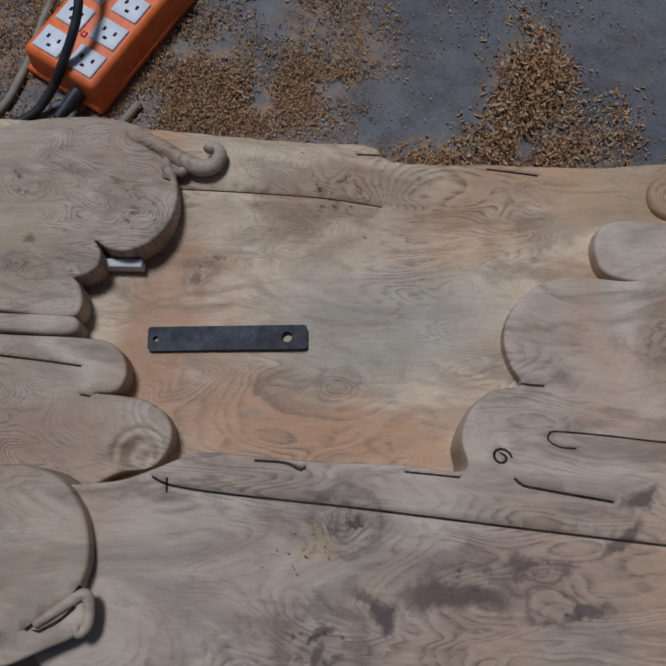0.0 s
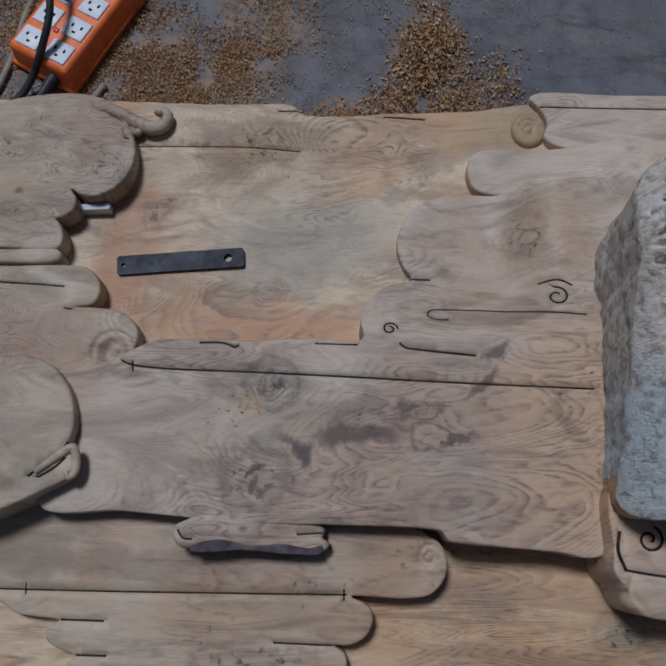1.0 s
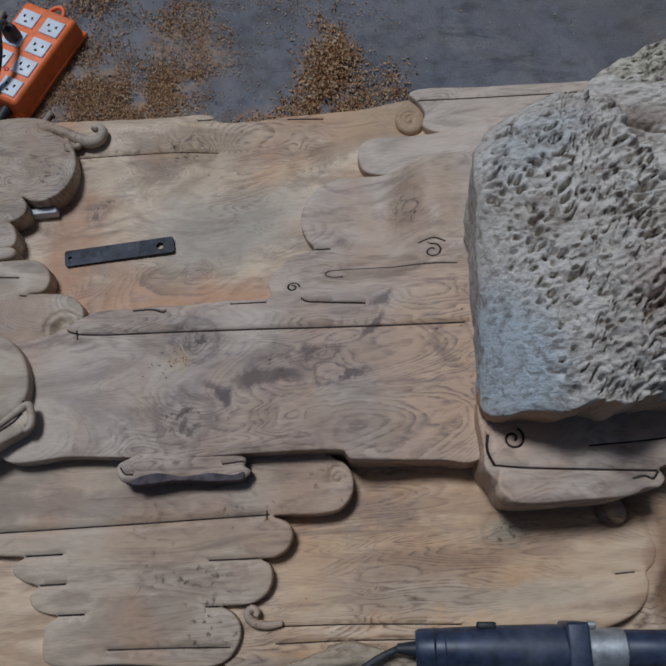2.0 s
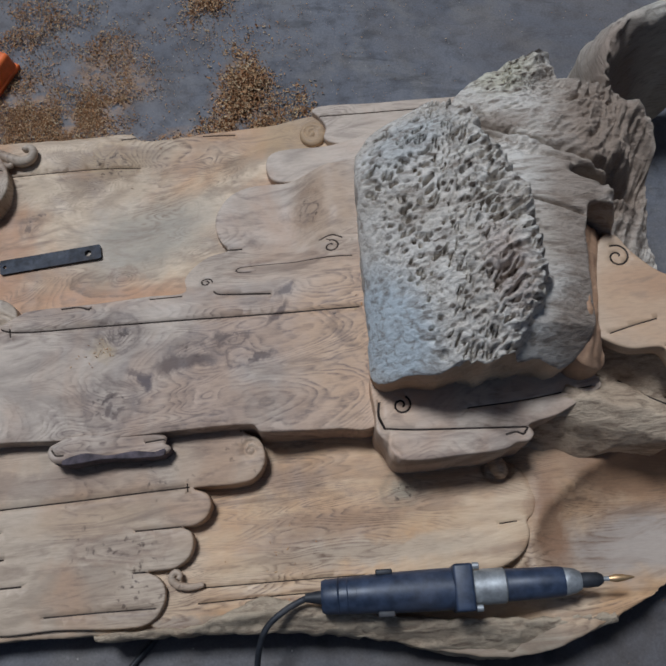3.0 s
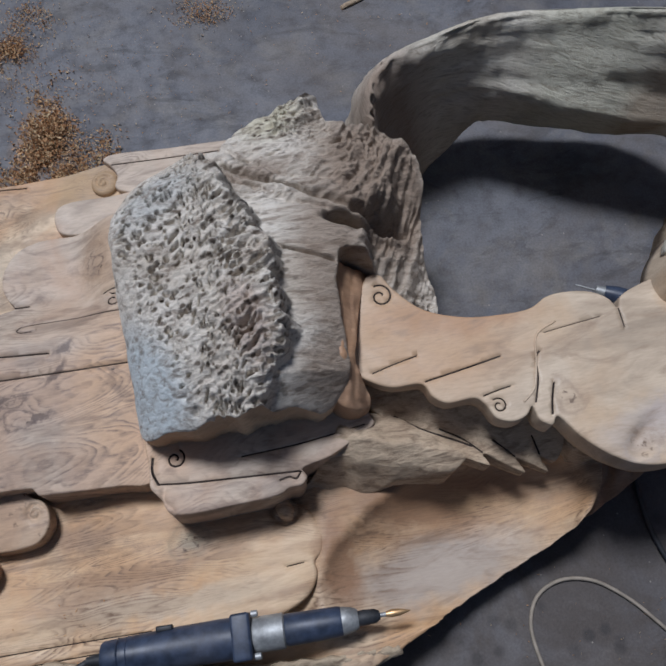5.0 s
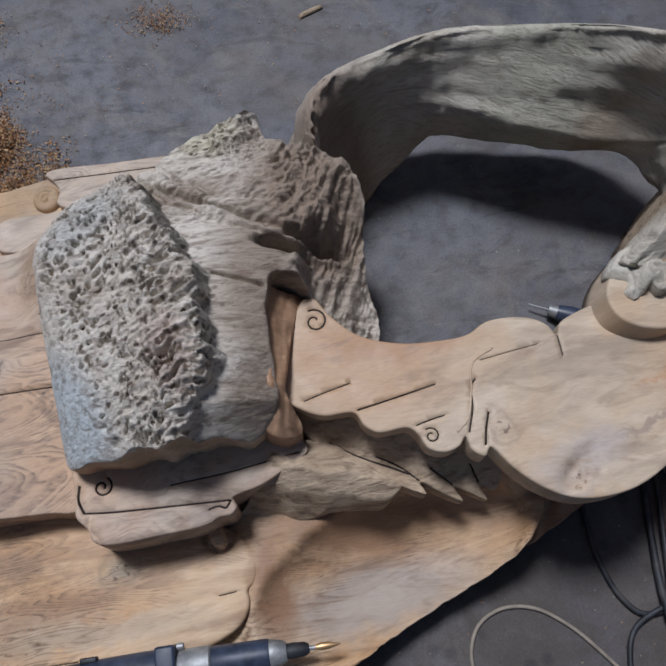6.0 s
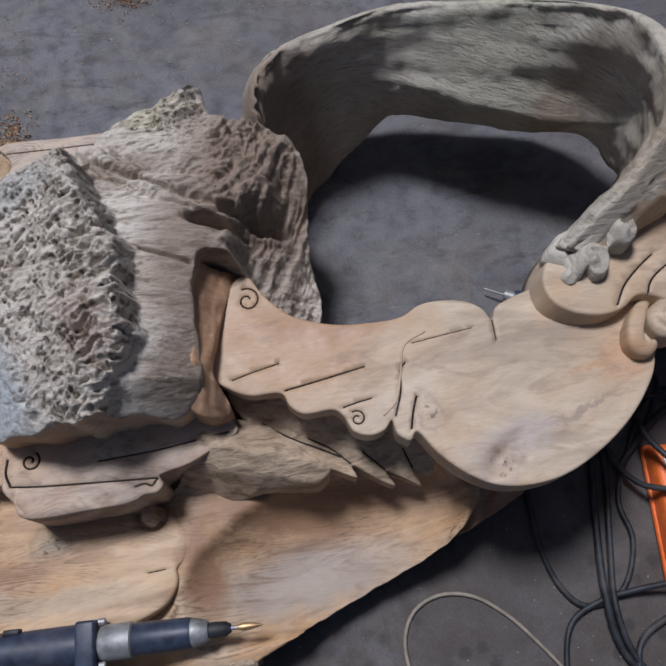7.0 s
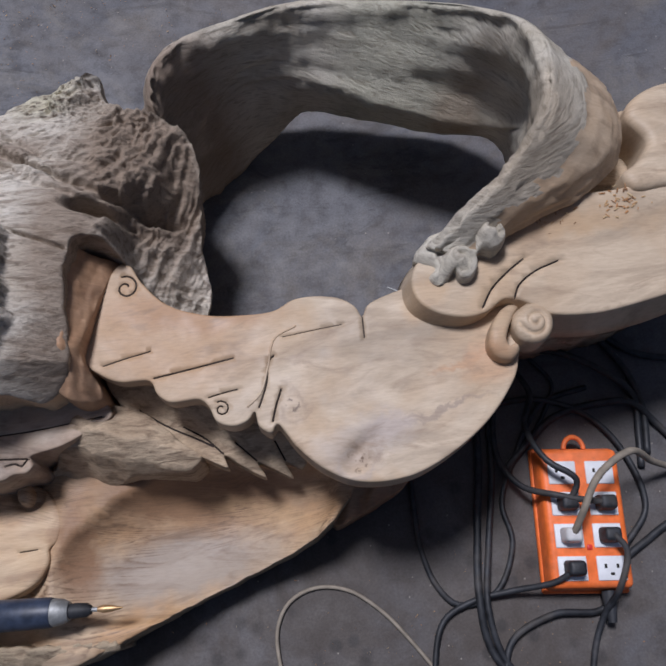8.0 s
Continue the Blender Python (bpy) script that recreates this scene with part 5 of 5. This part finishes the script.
chalk = thing("white_offcut", "small white rectangular offcut lying against the cloud lobe", "offcut", pose(-0.142, 0.3015, z_board(-0.14, 0.3) + 0.0082, 0, 0, 3))
part("block", rounded_box(0.042, 0.009, 0.017, 0.0012), CHALK, chalk)


def die_grinder():
    a, b = Vector((0.360, -0.3365, 0.121)), Vector((0.762, -0.357, 0.143))
    d = b - a
    m = Matrix.Translation(a) @ d.to_track_quat("X", "Z").to_matrix().to_4x4()
    ob = thing("die_grinder", "navy electric die grinder with grey collar and gold carving burr", "power tool", m)
    r = 0.0255
    lathe("motor_housing", [(0, r * 0.78), (0.004, r * 0.86), (0.03, r * 0.9), (0.09, r * 1.0), (0.155, r * 1.04), (0.172, r * 1.03)], BLUE, ob)
    part("gear_block", moved(rounded_box(0.026, 0.059, 0.056, 0.004, 3), Matrix.Translation((0.184, 0, 0))), BLUE, ob)
    for y in (-0.026, 0.026):
        lathe("screw", [(0.198, 0.0045), (0.206, 0.0045), (0.207, 0.003)], GREYP, ob, sides=12).location = (0, y, 0.012)
    lathe("collar", [(0.197, 0.021), (0.2, 0.0225), (0.238, 0.0225), (0.24, 0.02)], GREYP, ob, "grey metal collar")
    lathe("sleeve", [(0.24, 0.0195), (0.242, 0.0205), (0.31, 0.0195), (0.315, 0.0185)], BLUE, ob, "dark rubber sleeve")
    lathe("nut", [(0.315, 0.0175), (0.317, 0.018), (0.33, 0.0155), (0.337, 0.012)], GREYP, ob, "worn grey nose nut")
    lathe("collet", [(0.337, 0.0095), (0.345, 0.01), (0.36, 0.009), (0.366, 0.0055)], BLACK, ob)
    lathe("shank", [(0.366, 0.003), (0.375, 0.003)], GREYP, ob)
    lathe("burr", [(0.374, 0.0032), (0.382, 0.0052), (0.392, 0.0045), (0.4, 0.0026), (0.407, 0.0008)], GOLD, ob, "gold carving burr", 16)
    for y in (-0.026, 0.0255):
        part("switch", moved(rounded_box(0.022, 0.008, 0.012, 0.002), Matrix.Translation((0.083, y, 0.006))), BLACK, ob)
    for x in (0.02, 0.032, 0.044):
        lathe("rib", [(x, r * 0.86), (x + 0.002, r * 0.93), (x + 0.004, r * 0.87)], BLUE, ob)
    lathe("strain_relief", [(-0.022, 0.0055), (-0.01, 0.0075), (0.002, 0.009)], BLACK, ob, sides=14)
    return m


gm = die_grinder()
tail = gm @ Vector((-0.02, 0, 0))
cable = thing("grinder_cable", "black rubber grinder cable running onto the floor", "cable")
tube("cord", [tuple(tail), (0.315, -0.345, 0.118), (0.285, -0.365, 0.112), (0.268, -0.40, 0.085), (0.262, -0.45, 0.03), (0.262, -0.52, 0.006), (0.27, -0.62, 0.005)], 0.0042, BLACK, cable)


# ---- socket boxes ----
def socket_box(m, label, plugs):
    ob = thing("socket_box", label, "extension socket", m, "orange socket boxes")
    part("body", moved(rounded_box(0.128, 0.215, 0.048, 0.008, 3, 0.95), Matrix.Translation((0, 0, 0.024))), ORANGE, ob)
    part("skirt", moved(rounded_box(0.133, 0.22, 0.012, 0.004, 2), Matrix.Translation((0, 0, 0.007))), ORANGE, ob)
    ring = [(0.016 * math.cos(math.pi * i / 8), 0.105 + 0.02 * math.sin(math.pi * i / 8), 0.03) for i in range(9)]
    tube("hanger", ring, 0.004, ORANGE, ob, "orange hanging loop", 0.003)
    lathe_ob = lathe("cable_gland", [(0, 0.011), (0.012, 0.011), (0.03, 0.008), (0.045, 0.0065)], BLACK, ob, sides=14)
    lathe_ob.matrix_basis = pose(0.03, -0.106, 0.022, 0, 0, -90)
    for row in range(4):
        for col in range(2):
            x, y = (-0.029, 0.029)[col], -0.075 + row * 0.047
            pl = part("socket", moved(rounded_box(0.043, 0.035, 0.004, 0.0015, 2), Matrix.Translation((x, y, 0.0485))), WHITE, ob, "white socket insert")
            for sx, sy, w, h in ((-0.009, 0.003, 0.004, 0.006), (0.009, 0.003, 0.004, 0.006), (0.0, -0.008, 0.006, 0.004)):
                part("slot", moved(rounded_box(w, h, 0.0012, 0.0004, 1), Matrix.Translation((x + sx, y + sy, 0.0507))), SLOT, pl, "dark pin slot")
    for x, y, mat, kind in plugs:
        pl = part("plug", moved(rounded_box(0.03, 0.024, 0.028, 0.005, 3, 0.8), Matrix.Translation((x, y, 0.064))), mat, ob, "pushed-in plug")
    part("lamp", moved(rounded_box(0.008, 0.008, 0.003, 0.001, 2), Matrix.Translation((0, -0.045, 0.0485))), RED, ob, "red indicator lamp")
    return ob


m1 = pose(-0.212, 0.626, 0, 0, 0, -29) @ Matrix.Diagonal((0.84, 0.92, 1, 1))
m2 = pose(1.437, -0.308, 0, 0, 0, -6)
socket_box(m1, "orange plastic socket box with one black plug, on dusty floor", [(-0.029, 0.019, BLACK, 0)])
socket_box(m2, "orange plastic socket box crowded with plugs, on concrete", [(-0.029, -0.075, BLACK, 0), (0.029, -0.028, BLACK, 0), (-0.029, -0.028, CHALK, 0), (-0.029, 0.019, BLACK, 0), (0.029, 0.019, BLACK, 0)])


def cable_run(label, pts, r=0.0045, mat=None):
    ob = thing("cable", label, "cable", group="loose cables")
    tube("cord", pts, r, mat or BLACK, ob)


def on(m, x, y, z):
    return tuple(m @ Vector((x, y, z)))


cable_run("black plug cable looping over the orange socket box", [on(m1, -0.029, 0.019, 0.085), on(m1, -0.02, 0.0, 0.1), on(m1, 0.005, -0.045, 0.085), on(m1, 0.01, -0.09, 0.06), on(m1, -0.005, -0.13, 0.02), (-0.3, 0.5, 0.006), (-0.4, 0.47, 0.006)], 0.0055)
cable_run("taupe cable lying on the dusty floor", [(-0.27, 0.75, 0.006), (-0.3, 0.65, 0.006), (-0.315, 0.56, 0.006), (-0.34, 0.5, 0.006), (-0.4, 0.47, 0.006)], 0.005, TAUPE)
cable_run("thin taupe cable curling on the floor", [(-0.2, 0.485, 0.005), (-0.185, 0.505, 0.005), (-0.17, 0.53, 0.005)], 0.005, TAUPE)
cable_run("thin grey wire looped on the floor", [(1.06, -0.60, 0.004), (1.0, -0.555, 0.004), (0.967, -0.50, 0.004), (0.957, -0.45, 0.004), (0.959, -0.41, 0.004), (0.979, -0.377, 0.004), (1.019, -0.361, 0.004), (1.069, -0.370, 0.004), (1.116, -0.406, 0.004), (1.148, -0.445, 0.004), (1.2, -0.52, 0.004)], 0.003, TAUPE)
cable_run("black cable from a plug, curling on the floor", [on(m2, -0.029, -0.075, 0.07), (1.37, -0.395, 0.05), (1.31, -0.4, 0.02), (1.255, -0.407, 0.012), (1.205, -0.43, 0.008), (1.18, -0.5, 0.006), (1.17, -0.6, 0.006)])
cable_run("black cable hanging from under the carving", [(1.19, -0.17, 0.006), (1.186, -0.264, 0.006), (1.187, -0.322, 0.006), (1.203, -0.380, 0.006), (1.231, -0.41, 0.006), (1.29, -0.4, 0.007), (1.33, -0.33, 0.007), (1.325, -0.27, 0.006), (1.36, -0.2, 0.006), (1.42, -0.12, 0.006), (1.5, -0.1, 0.006)])
cable_run("black cable bundled along the floor", [(1.31, -0.1, 0.007), (1.30, -0.2, 0.007), (1.28, -0.3, 0.007), (1.262, -0.4, 0.018), (1.27, -0.48, 0.008), (1.33, -0.56, 0.006)], 0.006)
cable_run("black cable bundled along the floor", [(1.33, -0.1, 0.007), (1.318, -0.22, 0.007), (1.29, -0.33, 0.016), (1.272, -0.42, 0.02), (1.29, -0.5, 0.008), (1.36, -0.57, 0.006)], 0.005)
cable_run("black cable in a wide loop beside the socket box", [(1.3, -0.12, 0.008), (1.4, -0.11, 0.008), (1.48, -0.14, 0.008), (1.53, -0.2, 0.008), (1.55, -0.3, 0.008), (1.5, -0.36, 0.008), (1.45, -0.44, 0.008), (1.37, -0.44, 0.012), (1.3, -0.47, 0.01), (1.28, -0.53, 0.006)], 0.005)
cable_run("black cable crossing the socket box", [on(m2, 0.029, 0.019, 0.07), on(m2, -0.01, 0.022, 0.075), on(m2, -0.05, 0.03, 0.07), on(m2, -0.09, 0.05, 0.03), (1.33, -0.2, 0.015), (1.34, -0.12, 0.01), (1.4, -0.02, 0.006)], 0.005)
cable_run("black cable from a plug over the box edge", [on(m2, 0.029, -0.028, 0.075), on(m2, 0.045, -0.05, 0.075), on(m2, 0.035, -0.1, 0.06), on(m2, 0.02, -0.14, 0.02), (1.42, -0.5, 0.006), (1.4, -0.58, 0.006)], 0.005)
cable_run("taupe cable rising from a plug in an arch", [on(m2, -0.029, -0.028, 0.07), on(m2, -0.022, 0.0, 0.1), on(m2, 0.0, 0.05, 0.12), on(m2, 0.05, 0.085, 0.12), on(m2, 0.11, 0.08, 0.06), (1.62, -0.25, 0.006)], 0.0055, TAUPE)
cable_run("black cable from a plug over the box top", [on(m2, -0.029, 0.019, 0.07), on(m2, -0.02, 0.05, 0.085), on(m2, -0.06, 0.08, 0.08), on(m2, -0.08, 0.14, 0.05), (1.4, -0.1, 0.02), (1.36, -0.02, 0.006)], 0.005)
cable_run("black cable arching out from under the slab", [(1.37, 0.0, 0.01), (1.405, -0.022, 0.01), (1.463, -0.04, 0.02), (1.521, -0.073, 0.02), (1.564, -0.107, 0.012), (1.576, -0.13, 0.008), (1.57, -0.18, 0.006), (1.56, -0.24, 0.006)], 0.006)
cable_run("black cable running beside another", [(1.48, 0.04, 0.008), (1.524, -0.001, 0.008), (1.557, -0.047, 0.008), (1.58, -0.102, 0.008), (1.585, -0.15, 0.008), (1.575, -0.22, 0.006)], 0.006)
cable_run("black cable leading away along the floor", [(1.53, 0.01, 0.006), (1.562, -0.025, 0.006), (1.6, -0.052, 0.006), (1.66, -0.066, 0.006), (1.8, -0.07, 0.006)], 0.006)
cable_run("black cable in a low arc behind the socket box", [(1.34, -0.22, 0.006), (1.386, -0.18, 0.008), (1.432, -0.146, 0.008), (1.507, -0.13, 0.008), (1.563, -0.136, 0.018), (1.598, -0.169, 0.008), (1.64, -0.24, 0.006), (1.63, -0.3, 0.006), (1.56, -0.34, 0.006), (1.5, -0.373, 0.006)], 0.006)
cable_run("thin black cable in a small bend", [(1.39, -0.01, 0.006), (1.421, -0.047, 0.006), (1.445, -0.087, 0.006), (1.431, -0.121, 0.006), (1.4, -0.165, 0.006)], 0.0035)
cable_run("black cable on the floor under the front edge", [(-0.02, -0.62, 0.005), (0.02, -0.5, 0.005), (0.06, -0.42, 0.005), (0.12, -0.36, 0.005)], 0.004)

hg = thing("die_grinder", "small grey grinder nose lying on the floor inside the opening", "power tool", pose(1.222, 0.094, 0.02, 0, 4, 150))
lathe("housing", [(-0.12, 0.017), (-0.04, 0.017), (-0.02, 0.013)], BLUE, hg)
lathe("nut", [(-0.02, 0.011), (-0.005, 0.009)], GREYP, hg)
lathe("shank", [(-0.005, 0.0022), (0.03, 0.0012)], GREYP, hg)


# ---- shavings ----
def shavings():
    rng = random.Random(5)
    verts, faces = [], []

    def chip(x, y, z, s):
        a, roll, tilt = rng.uniform(0, 6.28), rng.uniform(-0.9, 0.9), rng.uniform(-0.8, 0.8)
        L, w, curl = s * rng.uniform(0.7, 1.8), s * rng.uniform(0.25, 0.6), rng.uniform(0.8, 4.0)
        m = Matrix.Translation((x, y, z)) @ Matrix.Rotation(a, 4, "Z") @ Matrix.Rotation(roll, 4, "X") @ Matrix.Rotation(tilt, 4, "Y")
        b = len(verts)
        for i in range(4):
            t = (i / 3 - 0.5) * curl
            for sd in (-1, 1):
                verts.append(m @ Vector((L * math.sin(t) / curl, sd * w / 2 * (1 - 0.3 * abs(i - 1.5)), L * (1 - math.cos(t)) / curl + w * 0.1)))
        for i in range(3):
            k = b + i * 2
            faces.append((k, k + 1, k + 3, k + 2))

    def heap(cx, cy, rx, ry, turn, count, size, height):
        c, s = math.cos(radians(turn)), math.sin(radians(turn))
        for _ in range(int(count * 1.6)):
            u, v = rng.gauss(0, 0.5), rng.gauss(0, 0.5)
            x, y = cx + c * u * rx - s * v * ry, cy + s * u * rx + c * v * ry
            if noise.noise((x * 22, y * 22, 0)) < -0.55 + 0.75 * rng.random():
                continue
            if y < 0.462 and -0.45 < x < 0.72:
                y = 0.462 + rng.random() * 0.012
            z = height * max(0, 1 - (u * u + v * v) * 0.9) * rng.random() + 0.002
            chip(x, y, z, size * rng.uniform(0.35, 1.05))

    heap(0.30, 0.59, 0.05, 0.11, -10, 1300, 0.0075, 0.022)
    heap(0.29, 0.49, 0.11, 0.04, 8, 1500, 0.0065, 0.018)
    heap(0.39, 0.53, 0.05, 0.07, 0, 800, 0.0065, 0.01)
    heap(0.15, 0.475, 0.14, 0.02, 0, 1200, 0.005, 0.006)
    heap(-0.08, 0.53, 0.14, 0.08, 10, 5500, 0.0048, 0.007)
    heap(-0.13, 0.61, 0.11, 0.1, 60, 3500, 0.0048, 0.005)
    heap(0.01, 0.57, 0.08, 0.07, 0, 2600, 0.0045, 0.004)
    heap(0.09, 0.64, 0.07, 0.12, 0, 1300, 0.0042, 0.004)
    heap(0.065, 0.585, 0.03, 0.012, 10, 300, 0.005, 0.006)
    heap(-0.36, 0.6, 0.12, 0.12, 0, 2600, 0.005, 0.006)
    heap(-0.25, 0.48, 0.1, 0.02, 0, 1000, 0.006, 0.006)
    heap(0.25, 0.72, 0.2, 0.08, 0, 700, 0.004, 0.002)
    heap(0.3, 0.68, 0.35, 0.2, 0, 900, 0.0032, 0.001)
    heap(0.305, 0.523, 0.07, 0.05, 0, 900, 0.007, 0.022)
    heap(0.32, 0.594, 0.04, 0.06, 0, 900, 0.007, 0.024)
    heap(-0.095, 0.79, 0.13, 0.08, 10, 2600, 0.0055, 0.012)
    heap(0.05, 0.71, 0.06, 0.05, 0, 900, 0.0048, 0.006)
    heap(0.24, 0.80, 0.05, 0.04, 20, 700, 0.006, 0.012)
    heap(0.29, 0.88, 0.06, 0.06, 0, 600, 0.005, 0.006)
    heap(0.637, 0.845, 0.06, 0.05, 0, 700, 0.0045, 0.006)
    heap(0.254, 0.81, 0.05, 0.03, 0, 300, 0.005, 0.006)
    heap(-0.3, 0.66, 0.06, 0.05, 0, 900, 0.005, 0.008)
    heap(1.1, -0.5, 0.6, 0.2, 0, 250, 0.003, 0.001)
    heap(0.8, 0.8, 0.6, 0.2, 0, 300, 0.0035, 0.001)
    finish("wood_shavings", verts, faces, [CHIP], None, "", None, False)
    ob = bpy.data.objects["wood_shavings"]
    tagged(ob, "orange and tan wood shavings strewn on the floor", "shavings", kind="stuff")


shavings()


splinter = thing("wood_splinter", "dark flat wood splinter lying on the concrete", "splinter", pose(0.945, 0.822, 0.004, 0, 0, 22))
part("sliver", rounded_box(0.06, 0.013, 0.006, 0.002, 1, 0.6), RAW, splinter)


def crumbs():
    """Loose crumbs and splinters left on the carving."""
    rng = random.Random(9)
    verts, faces = [], []
    for cx, cy, zf, r, n, size in ((0.084, 0.03, z_plank, 0.012, 16, 0.0013), (0.06, 0.02, z_plank, 0.03, 12, 0.0014), (1.37, 0.066, z_slab, 0.03, 40, 0.002), (1.48, 0.075, z_slab, 0.025, 50, 0.0025), (0.47, 0.05, z_plank, 0.02, 10, 0.002), (0.3, -0.28, z_tray, 0.06, 15, 0.0015), (0.1, 0.42, z_board, 0.1, 12, 0.0012)):
        for _ in range(n):
            x, y = cx + rng.gauss(0, r * 0.6), cy + rng.gauss(0, r * 0.45)
            a, L, w = rng.uniform(0, 6.28), size * rng.uniform(0.6, 1.8), size * rng.uniform(0.2, 0.5)
            z = zf(x, y) + 0.0006
            b = len(verts)
            for u, v, h in ((-1, -1, 0), (1, -1, 0.3), (1, 1, 0.5), (-1, 1, 0.1), (0, 0, 0.9)):
                verts.append((x + math.cos(a) * u * L - math.sin(a) * v * w, y + math.sin(a) * u * L + math.cos(a) * v * w, z + h * w))
            faces.extend([(b, b + 1, b + 4), (b + 1, b + 2, b + 4), (b + 2, b + 3, b + 4), (b + 3, b, b + 4)])
    tagged(finish("wood_crumbs", verts, faces, [CHIP], None, "", None, False), "pale wood crumbs scattered on the carving", "crumbs", kind="stuff")


crumbs()
